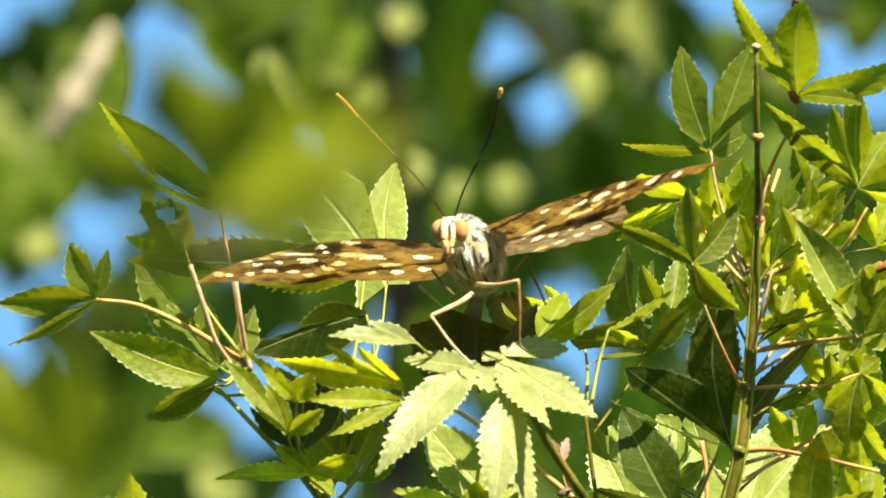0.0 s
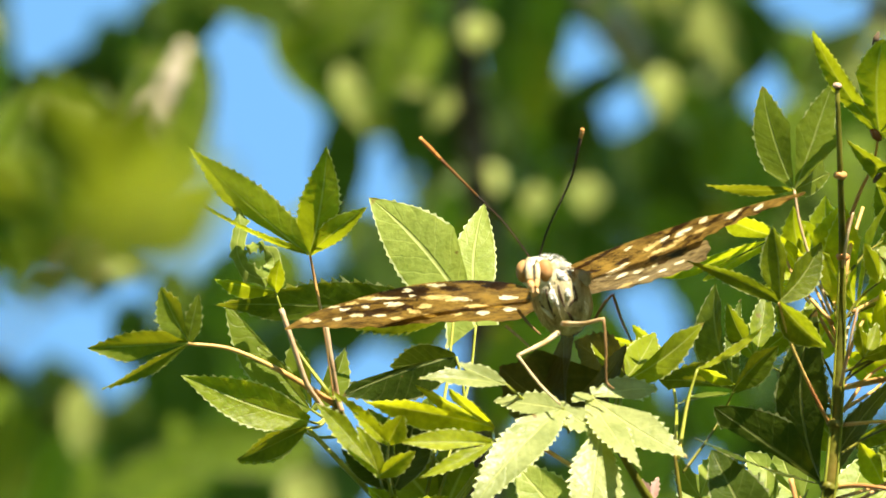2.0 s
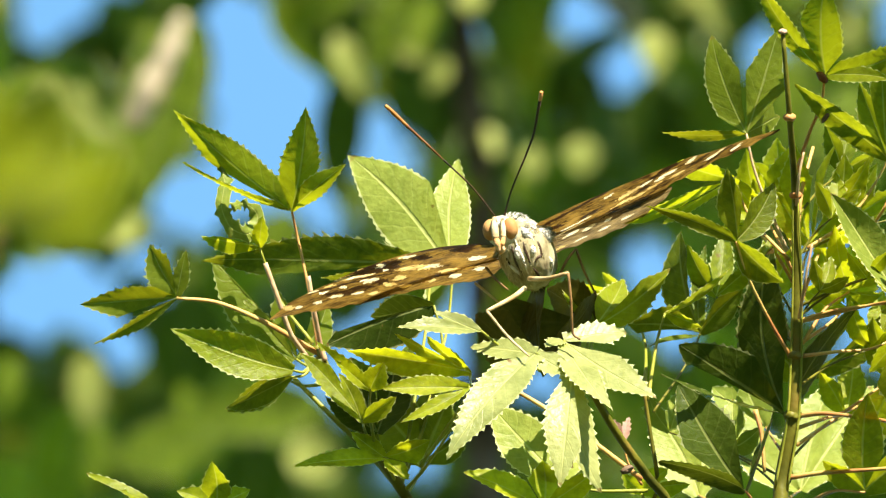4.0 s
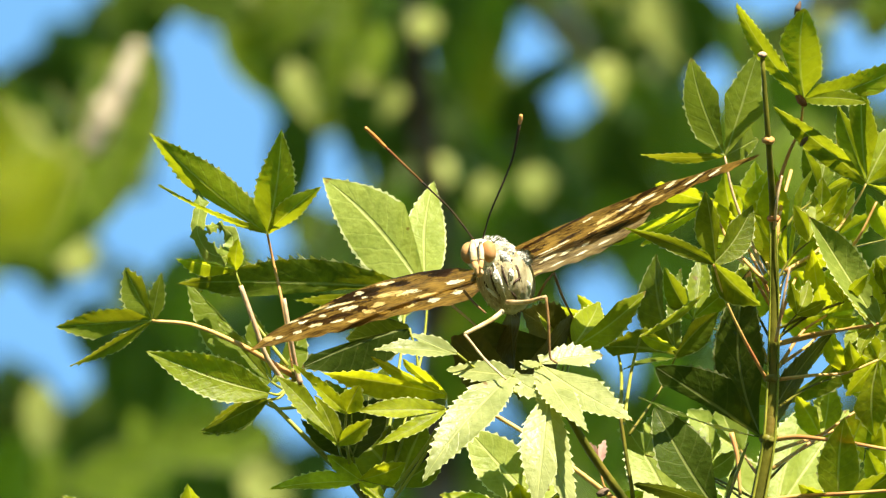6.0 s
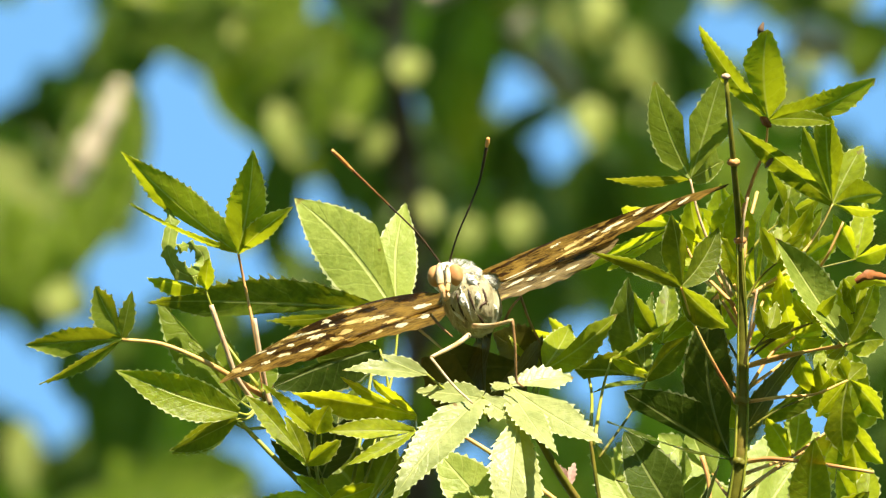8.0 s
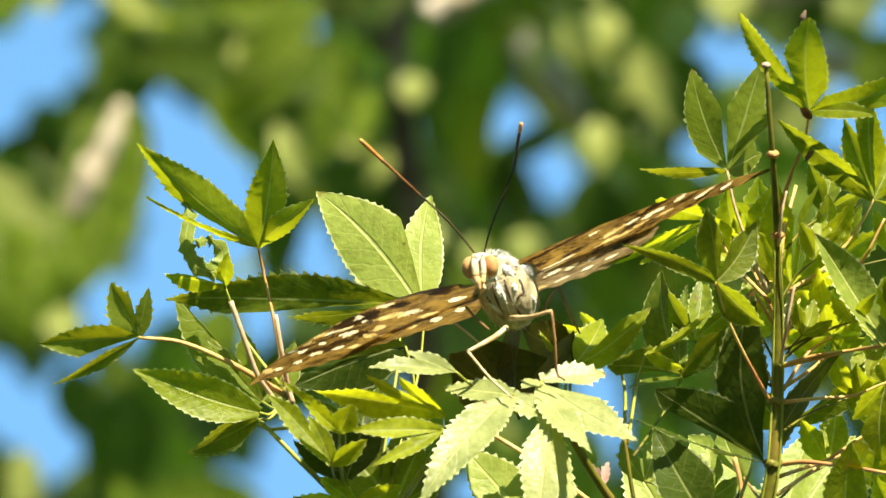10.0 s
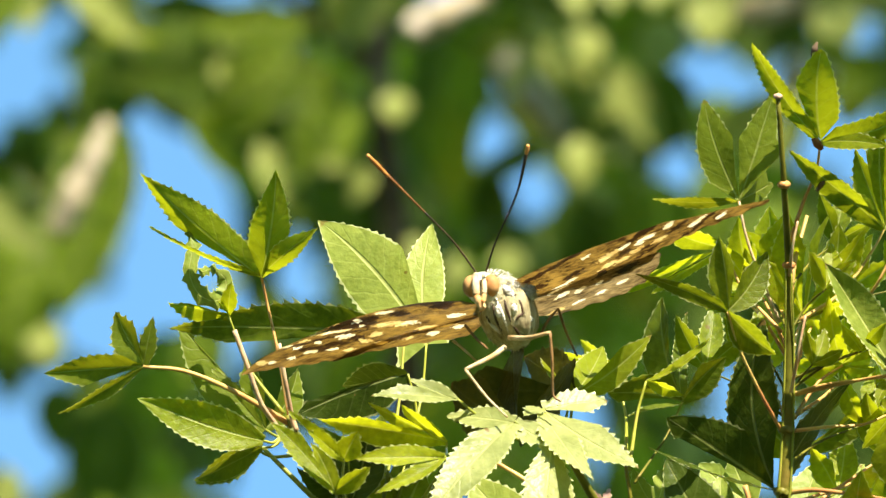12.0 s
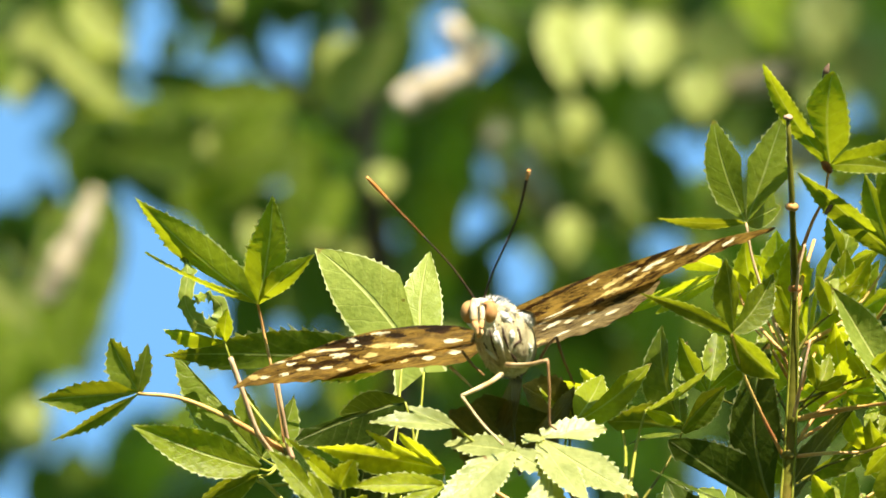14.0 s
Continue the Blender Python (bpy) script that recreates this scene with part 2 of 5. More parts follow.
def lobe(bm, base, tip, width, face, rng, fold=0.22, arch=0.06, teeth=9, web=0.30, bite=1.0, blunt=0.82, open_left=None, open_right=None, joint=0.0):
    """One saw-toothed lobe of a maple leaf: base and tip in metres, folded along its midrib and quilted between its side veins."""
    uvl = bm.loops.layers.uv.verify()
    axis = tip - base
    length = axis.length
    a = axis / length
    n = face - a * face.dot(a)
    n = n.normalized() if n.length > 1e-3 else a.orthogonal().normalized()
    s = a.cross(n)
    count = 3 * teeth
    arch *= rng.uniform(-0.8, 1.2)
    sweep = rng.uniform(-0.06, 0.06) * length
    wave, swell = rng.uniform(0, 6.28), rng.uniform(0.6, 1.5)
    peak = rng.uniform(0.92, 1.12)
    tip_hook = rng.uniform(-0.03, 0.03) * length
    veins = rng.randint(7, 9)
    sizes = [[rng.uniform(0.45, 1.35) * (1.2 if k % 3 == 1 else 0.85) for k in range(teeth + 1)] for _ in (0, 1)]
    across = (-1, -0.93, -0.72, -0.4, -0.1, 0.1, 0.4, 0.72, 0.93, 1)
    rows = []
    for i in range(count + 1):
        t = i / count
        f = float(np.interp(t ** peak, *OUTLINE)) ** (blunt / 0.82) if t < 1 else 0.0
        f = max(f, web * (1 - t * 2.6))
        row = []
        for x in across:
            full = h = width / 2 * f
            shift, joined = 0.0, 1.0
            between = open_left if x < 0 else open_right
            if between and t < 0.85:
                # next to another lobe the blade keeps its width and meets it along the line between them
                full = width / 2 * (max(f, 0.88 + 0.24 * t) if t < 0.5 else f)
                seam = length * t * math.tan(between / 2) * (1.0 if joint else 1.04)
                h = min(full, seam)
                joined = h / full
                if joint and between < 0.9 and length * t < joint + 0.1 * length:
                    # a web of blade reaches up between the lobes to a notch
                    away = max(0.0, (length * t - joint) / (0.1 * length))
                    h = max(h, seam + (h - seam) * away ** 0.6)
                    joined = min(0.93, joined)
            if abs(x) == 1 and 0 < i < count and joined == 1.0:
                big = sizes[x > 0][i // 3] * bite * min(1.0, 0.35 + f)
                step = i % 3
                h *= 1.0 + (-0.02, 0.025, 0.0)[step] * big
                h += (-0.008, 0.014, 0.0)[step] * big * CM
                shift = (-0.15, 0.75, 0.10)[step] * big * length / count
            lift = fold * (abs(x) * joined - 0.5) * full + arch * length * (4 * t * (1 - t)) - 0.05 * swell * length * t ** 3
            lift += 0.010 * length * math.sin(t * 7 + wave + x * 1.7) * abs(x)
            lift += 0.0028 * length * math.sin((t * veins - abs(x) * joined * 1.5) * 6.28) * min(1.0, abs(x) * 1.6) * min(1.0, f * 1.5)
            p = base + a * (length * t + shift) + s * (x * h + sweep * 4 * t * (1 - t) + tip_hook * t ** 4) + n * lift
            row.append((bm.verts.new(p), t, x * joined))
            if i == count:
                row = [row[0]] * len(across)
                break
        rows.append(row)
    for r0, r1 in zip(rows, rows[1:]):
        for k in range(len(across) - 1):
            corners = [r0[k], r0[k + 1], r1[k + 1], r1[k]]
            if r1[k][0] is r1[k + 1][0]:
                corners = corners[:3]
            f = bm.faces.new([c[0] for c in corners])
            for lp, c in zip(f.loops, corners):
                lp[uvl].uv = (c[1], c[2])


leaf_count = [0]
SUN_LOCAL = RIG.to_3x3().inverted() @ SUN_FROM
UP = (0, 0.7, 0.7)
DOWN = (-0.1, -0.75, 0.7)       # the sun shines through from behind
EDGE = (-0.12, -0.26, 0.95)    # edge-on to the sun


def maple_leaf(plant, at, lobes, stalk=None, mat=None, face=(0, 0.25, 1), stalk_mat=None, thick=0.042, label="", fold=0.34, web=0.24, arch=0.06, bite=1.0, blunt=0.82, joint=0.0):
    """A palmate leaf: its node, then lobes as (tip, width[, facing]), and the way of its stalk, in centimetres."""
    leaf_count[0] += 1
    rng = random.Random(leaf_count[0])
    bm = bmesh.new()
    base = inside(plant, at)
    ways = [math.atan2(one[0][1] - at[1], one[0][0] - at[0]) for one in lobes]
    for one, way in zip(lobes, ways):
        gaps = [(other - way) % (2 * math.pi) for other in ways if other != way]
        left = min(gaps, default=9)
        right = min((2 * math.pi - g for g in gaps), default=9)
        facing = one[2] if len(one) > 2 else face
        towards = Vector(facing) + Vector((rng.gauss(0, 0.12), rng.gauss(0, 0.12), 0)) * (0.1 if joint else 1.0)
        tip = inside(plant, one[0])
        tip.z -= towards.y * (tip.y - base.y) * 0.6    # lean the lobe with its facing
        if facing == EDGE:                             # turn the blade along the sun's rays
            towards = (tip - base).cross(SUN_LOCAL).normalized()
            towards = (towards if towards.z > 0 else -towards) + Vector((rng.gauss(0, 0.05), rng.gauss(0, 0.05), 0))
        teeth = max(5, min(22, round((tip - base).length / CM * 9)))
        lobe(bm, base, tip, one[1] * CM, towards, rng, fold, arch, teeth, web, bite, blunt, left if left < 1.75 else None, right if right < 1.75 else None, joint * CM)
    leaf = part("leaf", bm, mat or LEAF, plant, label)
    if stalk:
        sb = tube(bmesh.new(), [inside(plant, p) for p in (at, *stalk)], [thick * 0.38 * CM, thick * 0.5 * CM, thick * 0.7 * CM], 7)
        part("petiole", sb, stalk_mat or (GREEN_STALK if plant.name == "maple_branch" else PETIOLE), leaf)
    return leaf


# ---- ground ----
gb = bmesh.new()
bmesh.ops.create_grid(gb, x_segments=60, y_segments=60, size=1.0)
for v in gb.verts:
    v.co *= 3.0 + 900 * max(abs(v.co.x), abs(v.co.y)) ** 3
    v.co.z = 0.04 * noise.noise(v.co * 0.6) - 0.03 if v.co.length < 60 else -0.03
tagged(linked("ground", gb, SOIL), "shaded grassy garden soil under the trees", "ground", kind="structure")


def root_below(p):
    """The place on the ground straight under a point, in centimetres from the perch."""
    high = PERCH.z * 100 + p[1] * math.cos(TILT) - p[2] * math.sin(TILT)
    return (p[0], p[1] - high * math.cos(TILT), p[2] + high * math.sin(TILT))


# ---- upright maple shoot ----
FOOT_A = root_below((4.231, -3.590, -1.00))
shoot = thing("maple_shoot", "upright green maple shoot with serrated sunlit leaves and red stalks", "maple shoot", FOOT_A)


def rod(plant, name, points, radii, mat, label="", sides=10):
    return part(name, tube(bmesh.new(), [inside(plant, p) for p in points], [r * CM for r in radii], sides), mat, plant, label)


stem = rod(shoot, "stem", [(4.072, 2.734, 0.20), (4.210, 1.574, -0.10), (4.335, 0.516, -0.80), (4.411, -0.931, -1.00), (4.411, -2.534, -1.00), (4.270, -3.590, -1.00), root_below((4.231, -5.154, -1.00))],
           [0.03, 0.042, 0.052, 0.08, 0.10, 0.11, 0.2], STEM, "ribbed green main stem", 12)
# bright lit edges of the stem put in as pale tubes
for side in (-1, 1):
    part("rib", tube(bmesh.new(), [inside(shoot, p) for p in ((4.335 + 0.034 * side, 0.516, -0.76), (4.411 + 0.064 * side, -0.931, -0.93), (4.411 + 0.078 * side, -2.534, -0.92), (4.270 + 0.086 * side, -3.590, -0.92))], [0.008 * CM, 0.018 * CM, 0.02 * CM], 6), GREEN_STALK, stem, "pale green highlight along the stem edge")
for at, r in (((4.072, 2.749, 0.20), 0.058), ((4.210, 1.574, -0.10), 0.085), ((4.343, 0.501, -0.80), 0.085), ((4.411, -1.713, -1.00), 0.115), ((4.403, -2.557, -1.00), 0.125)):
    kb = bmesh.new()
    ball(kb, inside(shoot, at), (r * CM, r * 0.75 * CM, r * CM), None, 0.2, random.Random(3))
    part("bud_node", kb, CUT if r < 0.06 else PETIOLE if r < 0.1 else STEM, stem)

# top leaves
maple_leaf(shoot, (3.630, 1.335, -0.70), [((3.064, 2.681, -1.00), 0.560, (-0.20, -0.24, 0.94)), ((4.004, 2.839, -1.00), 0.500, (-0.20, -0.24, 0.94)), ((2.434, 1.287, -0.60), 0.202, DOWN), ((4.138, 1.607, -1.50), 0.342, (0.1, -0.2, 0.95))], [(3.747, 0.866, -0.70), (3.967, 0.320, -0.80), (4.253, -0.266, -1.00)], OLD_LEAF, stalk_mat=PALE_PETIOLE, fold=0.1, web=0.4, arch=0.0, blunt=0.75, bite=0.9, joint=0.8)
maple_leaf(shoot, (4.694, 2.179, -0.80), [((3.722, 3.371, -0.20), 0.280, DOWN), ((4.601, 3.392, -0.50), 0.653, (0, -0.6, 0.8)), ((6.170, 2.757, -0.80), 0.467, (0, -0.45, 0.9)), ((5.554, 2.173, -0.30), 0.249, (0, 0.2, 0.9))], [(4.657, 1.766, -0.90), (4.518, 1.399, -1.00), (4.349, 0.829, -1.10)], face=DOWN, stalk_mat=PETIOLE, mat=YOUNG_LEAF, fold=0.2, blunt=0.55)
maple_leaf(shoot, (5.624, 1.042, -1.40), [((4.233, 1.991, -0.80), 0.430, DOWN), ((5.159, 2.125, -1.60), 0.410, EDGE), ((5.462, 2.465, -1.20), 0.541, DOWN), ((6.053, 1.890, -1.60), 0.523), ((6.301, 1.180, -1.00), 0.578, EDGE), ((6.288, 0.928, -0.60), 0.242, DOWN)], [(5.483, 0.752, -1.40), (5.071, 0.164, -1.20), (4.534, -0.227, -1.00)], mat=YOUNG_LEAF, fold=0.3)
maple_leaf(shoot, (3.527, -0.164, -0.20), [((3.336, 0.865, -0.40), 0.482, EDGE), ((4.039, 0.694, -0.50), 0.451, (0.3, -0.3, 0.9)), ((2.236, 0.256, 0.40), 0.218, EDGE), ((4.185, -0.739, 0.00), 0.513, DOWN)], [(3.693, -0.615, -0.30), (4.010, -1.209, -0.60), (4.346, -1.743, -1.00)], face=DOWN, mat=YOUNG_LEAF, fold=0.4)
maple_leaf(shoot, (3.481, 0.698, -1.60), [((2.013, -0.039, -0.60), 0.467, DOWN), ((2.530, 0.039, -0.80), 0.202, (0.3, -0.6, 0.8)), ((2.697, 0.902, -1.60), 0.513, DOWN), ((3.952, 0.165, -1.60), 0.420)], [(3.746, 0.165, -1.50), (4.286, -0.399, -1.10)], face=DOWN, fold=0.2, blunt=0.6)
maple_leaf(shoot, (4.584, -0.181, -1.80), [((4.283, 1.169, -1.70), 0.622, DOWN), ((4.829, 1.219, -2.20), 0.653, EDGE), ((5.379, 0.980, -1.60), 0.560, DOWN), ((4.050, 0.542, -1.80), 0.467, EDGE), ((5.300, 0.008, -1.00), 0.311, DOWN)], [(4.498, -0.462, -1.50), (4.440, -0.930, -1.00)], stalk_mat=PALE_PETIOLE)
maple_leaf(shoot, (3.979, 0.165, -2.20), [((3.645, 1.108, -2.00), 0.498, DOWN), ((4.294, 1.219, -2.20), 0.544, DOWN), ((3.271, 0.322, -2.20), 0.342), ((4.413, 0.670, -2.60), 0.373, EDGE)], [(4.128, -0.110, -1.80), (4.364, -0.618, -1.10)])
maple_leaf(shoot, (5.830, -0.896, -0.30), [((4.856, 0.584, -0.00), 0.560, (0.25,-0.05,0.9))], [(5.399, -0.992, -0.80), (4.474, -1.244, -1.00)], MID_LEAF, fold=0.7)
maple_leaf(shoot, (5.823, -0.929, -0.60), [((6.258, 0.086, -0.80), 0.342, DOWN), ((6.366, -0.811, -0.50), 0.467), ((5.454, -0.227, -1.40), 0.389), ((5.578, -1.316, -0.20), 0.202, UP)],
           [(5.399, -0.992, -0.80), (4.894, -1.087, -0.90), (4.474, -1.228, -1.00)])
maple_leaf(shoot, (5.146, -0.816, -1.60), [((4.906, 0.086, -1.40), 0.358, DOWN), ((5.773, -0.384, -1.60), 0.389, DOWN), ((5.614, -0.855, -1.50), 0.327, DOWN), ((4.634, -0.933, -1.50), 0.389, DOWN)], [(4.827, -1.050, -1.40), (4.507, -1.557, -1.10)])
# broad leaves that fill the shoot behind its stem
maple_leaf(shoot, (4.854, -0.087, -2.60), [((5.500, 0.969, -2.60), 0.560, DOWN), ((5.048, 1.112, -2.80), 0.513, (0.1, -0.5, 0.8)), ((5.872, 0.622, -2.40), 0.451, EDGE)], [(4.682, -0.385, -2.00), (4.456, -1.008, -1.00)], stalk_mat=PETIOLE)
maple_leaf(shoot, (5.132, -1.031, -2.40), [((4.676, -0.087, -2.40), 0.513, DOWN), ((5.153, -0.165, -2.60), 0.482, (0, -0.3, 0.9)), ((5.589, -0.464, -2.40), 0.467, DOWN), ((4.451, -0.779, -2.20), 0.404, EDGE)], [(4.918, -1.249, -2.00), (4.472, -1.556, -1.00)], stalk_mat=PETIOLE)
maple_leaf(shoot, (4.117, -0.939, -2.80), [((3.534, -0.229, -2.80), 0.513, DOWN), ((3.995, -0.087, -3.00), 0.544, (0, -0.5, 0.8)), ((4.401, -0.229, -2.80), 0.467, DOWN)], [(4.258, -1.249, -2.00), (4.425, -1.634, -1.00)], stalk_mat=PETIOLE)
maple_leaf(shoot, (4.169, 0.324, -3.00), [((3.648, 0.971, -3.00), 0.544, (0, -0.55, 0.8)), ((4.078, 1.304, -3.20), 0.576, DOWN), ((4.484, 1.113, -3.00), 0.513, DOWN)], [(4.258, 0.008, -2.00), (4.409, -0.539, -1.00)], stalk_mat=PETIOLE)
maple_leaf(shoot, (5.872, -2.039, -2.40), [((5.479, -1.173, -2.40), 0.482, DOWN), ((6.004, -0.938, -2.60), 0.513, (0, -0.5, 0.8)), ((6.423, -1.566, -2.40), 0.467, DOWN), ((6.102, -2.823, -2.20), 0.544, DOWN)], [(5.468, -2.349, -2.00), (4.472, -2.728, -1.00)], stalk_mat=PETIOLE)
maple_leaf(shoot, (3.826, 0.008, -2.40), [((3.117, -0.071, -2.40), 0.342, DOWN), ((3.278, 0.544, -2.60), 0.451, (0.1, -0.4, 0.9))], [(4.054, -0.228, -2.00), (4.393, -0.774, -1.00)], stalk_mat=PETIOLE)
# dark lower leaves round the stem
# shade from the leaves above is darkened into the colour here
maple_leaf(shoot, (4.305, -2.544, -1.25), [((2.797, -1.633, -0.90), 0.918, EDGE), ((3.954, -0.227, -1.70), 0.918, EDGE), ((2.539, -1.881, 1.00), 0.140, (0, 0.9, 0.3)), ((5.319, -1.028, -1.70), 0.716, EDGE)], [(4.366, -2.590, -1.20), (4.427, -2.636, -1.10)], DEEP_SHADE_LEAF, face=EDGE, fold=-0.04, blunt=0.6)
maple_leaf(shoot, (4.571, -2.038, -2.20), [((5.324, -0.937, -2.40), 0.623, EDGE), ((5.875, -1.055, -2.40), 0.514, EDGE), ((4.064, -1.567, -2.40), 0.545, EDGE)], [(4.479, -2.189, -1.60), (4.411, -2.338, -1.00)], YOUNG_LEAF)
maple_leaf(shoot, (5.879, -1.401, -1.20), [((5.600, -0.931, -1.00), 0.311), ((6.138, -1.166, -1.20), 0.389, UP), ((5.868, -2.492, -0.80), 0.591, DOWN), ((6.382, -1.947, -1.00), 0.545, DOWN), ((5.454, -1.951, -1.40), 0.311, DOWN)],
           [(5.446, -1.596, -1.10), (4.974, -1.650, -1.00), (4.489, -1.728, -1.00)])
maple_leaf(shoot, (5.864, -1.957, -2.00), [((5.460, -3.130, -1.60), 0.623, DOWN), ((6.093, -3.133, -1.80), 0.654, DOWN), ((6.407, -2.583, -1.80), 0.467, DOWN)], [(5.381, -2.306, -1.60), (4.474, -2.964, -1.00)])
maple_leaf(shoot, (4.634, -3.661, -5.00), [((5.658, -2.094, -5.40), 0.934, (0, 0.42, 0.89)), ((5.024, -1.992, -5.60), 0.778, (0, 0.42, 0.89)), ((3.681, -2.627, -5.20), 0.778, (0, 0.42, 0.89))], [(4.436, -3.675, -1.40), (4.309, -3.785, -1.00)], MID_LEAF)
maple_leaf(shoot, (5.438, -3.586, -0.80), [((5.448, -2.217, -0.60), 0.607, EDGE), ((6.219, -2.961, -0.80), 0.591, DOWN), ((4.813, -3.196, -0.80), 0.467, DOWN)], [(4.972, -3.588, -0.90), (4.309, -3.981, -1.00)], YOUNG_LEAF)
maple_leaf(shoot, (3.769, -3.613, -0.20), [((2.834, -2.141, -0.20), 0.840, (0.05, 0.10, 0.95)), ((4.041, -2.582, -0.60), 0.576, EDGE), ((2.531, -3.268, 0.40), 0.358, DOWN)], [(3.946, -3.813, -0.50), (4.307, -4.096, -1.00)], DEEP_SHADE_LEAF, fold=0.3, blunt=0.6)
maple_leaf(shoot, (3.192, -3.774, -4.60), [((2.401, -2.481, -5.00), 0.809, (0, 0.42, 0.89)), ((3.601, -2.347, -5.20), 0.778, (0, 0.42, 0.89))], [(3.613, -3.953, -3.60), (4.270, -4.216, -1.00)], MID_LEAF)
maple_leaf(shoot, (4.116, -2.784, -5.00), [((3.322, -2.228, -5.20), 0.623, (0, 0.42, 0.89)), ((3.757, -2.106, -5.00), 0.545, (0, 0.42, 0.89))], [(4.205, -2.973, -1.60), (4.388, -3.199, -1.00)], MID_LEAF)
for pts in (((6.246, -2.659, -0.40), (5.433, -2.552, -0.60), (4.813, -2.508, -0.80), (4.474, -2.557, -1.00)), ((6.279, -3.170, -0.20), (5.430, -3.269, -0.50), (4.813, -3.336, -0.80), (4.309, -3.433, -1.00)),
            ((4.024, -3.345, -0.40), (3.963, -2.801, -0.50), (3.872, -2.490, -0.60)), ((4.581, 1.184, -1.60), (4.431, 0.556, -1.20), (4.380, 0.008, -1.00))):
    rod(shoot, "petiole", pts, [0.024, 0.03, 0.04], PETIOLE, sides=7)
# smaller leaves deeper in the shoot
def small_leaf(at, tips, mat):
    """A leaf whose lobes turn to and from the sun by turns, on a thin stalk to the main stem."""
    join = Vector((4.395, at[1] - 0.6, -1.0))
    half = (Vector(at) + Vector((4.395, at[1] - 0.45, -1.4))) / 2
    maple_leaf(shoot, at, [(tip, wide, (0, (-0.7, 0.5)[k % 2], 0.7)) for k, (tip, wide) in enumerate(tips)], [tuple(half), tuple(join)], mat, thick=0.032, stalk_mat=STEM)


small_leaf((5.166, -2.552, -2.40), [((4.788, -1.961, -2.40), 0.389), ((5.266, -1.687, -2.60), 0.436), ((5.812, -2.197, -2.40), 0.420)], LEAF)
small_leaf((5.492, -1.605, -2.20), [((5.161, -0.936, -2.20), 0.327), ((5.655, -0.764, -2.40), 0.358), ((6.121, -1.235, -2.20), 0.374)], LEAF)
small_leaf((3.319, -0.954, -2.60), [((2.885, -0.229, -2.60), 0.342), ((3.409, 0.008, -2.80), 0.342), ((3.871, -0.465, -2.60), 0.358)], YOUNG_LEAF)
small_leaf((3.535, -3.109, -2.80), [((3.109, -2.517, -2.80), 0.389), ((3.602, -2.346, -3.00), 0.420), ((4.009, -2.770, -2.80), 0.374)], MID_LEAF)
small_leaf((5.981, 0.283, -2.00), [((5.628, 0.888, -2.00), 0.342), ((6.121, 1.109, -2.20), 0.358), ((6.453, 0.479, -2.00), 0.374)], LEAF)
small_leaf((5.030, 0.836, -2.60), [((4.738, 1.506, -2.60), 0.311), ((5.192, 1.586, -2.80), 0.327), ((5.526, 1.112, -2.60), 0.327)], YOUNG_LEAF)
small_leaf((4.852, 0.203, -0.80), [((4.594, 0.695, -0.80), 0.265), ((4.912, 0.868, -1.00), 0.296), ((5.243, 0.617, -0.80), 0.265)], YOUNG_LEAF)
small_leaf((4.052, 0.165, -1.80), [((3.753, 0.699, -1.80), 0.265), ((4.095, 0.935, -2.00), 0.311)], YOUNG_LEAF)
small_leaf((4.714, -0.812, -0.60), [((4.590, -0.367, -0.60), 0.218), ((4.875, -0.305, -0.80), 0.233), ((5.120, -0.617, -0.60), 0.233)], YOUNG_LEAF)
small_leaf((5.349, -0.616, -0.40), [((5.053, -0.289, -0.40), 0.233), ((5.355, -0.070, -0.60), 0.265), ((5.677, -0.226, -0.40), 0.249)], LEAF)
small_leaf((3.965, -0.619, -1.40), [((3.691, -0.227, -1.40), 0.265), ((4.048, -0.071, -1.60), 0.280)], YOUNG_LEAF)
small_leaf((5.928, -0.460, -0.20), [((5.749, 0.008, -0.20), 0.233), ((6.067, 0.086, -0.40), 0.249)], LEAF)
small_leaf((2.730, -2.872, -2.80), [((2.399, -2.344, -2.80), 0.342), ((2.891, -2.267, -3.00), 0.374)], MID_LEAF)
small_leaf((6.087, -3.287, -1.60), [((5.773, -2.659, -1.60), 0.342), ((6.250, -2.583, -1.80), 0.374)], LEAF)
# a dry dark bud on the upper stalk
bb = bmesh.new()
ball(bb, inside(shoot, (4.719, 1.586, -0.80)), (0.034 * CM, 0.085 * CM, 0.034 * CM), Matrix.Rotation(-0.6, 4, "Z"), 0.15, random.Random(5))
part("bud", bb, BARK, shoot, "dry dark brown bud")
tb = bmesh.new()
tube(tb, [inside(shoot, p) for p in ((4.539, 3.330, -0.45), (4.554, 3.423, -0.40), (4.585, 3.517, -0.40))], [0.035 * CM, 0.045 * CM, 0.012 * CM], 8)
part("bud", tb, BARK, shoot, "dark red-brown dry leaf tip")
nb = bmesh.new()
ball(nb, inside(shoot, (4.654, 2.148, -0.70)), (0.055 * CM, 0.10 * CM, 0.05 * CM), Matrix.Rotation(0.7, 4, "Z"), 0.15, random.Random(6))
part("bud", nb, RED_BUD, shoot, "reddish swollen leaf base")

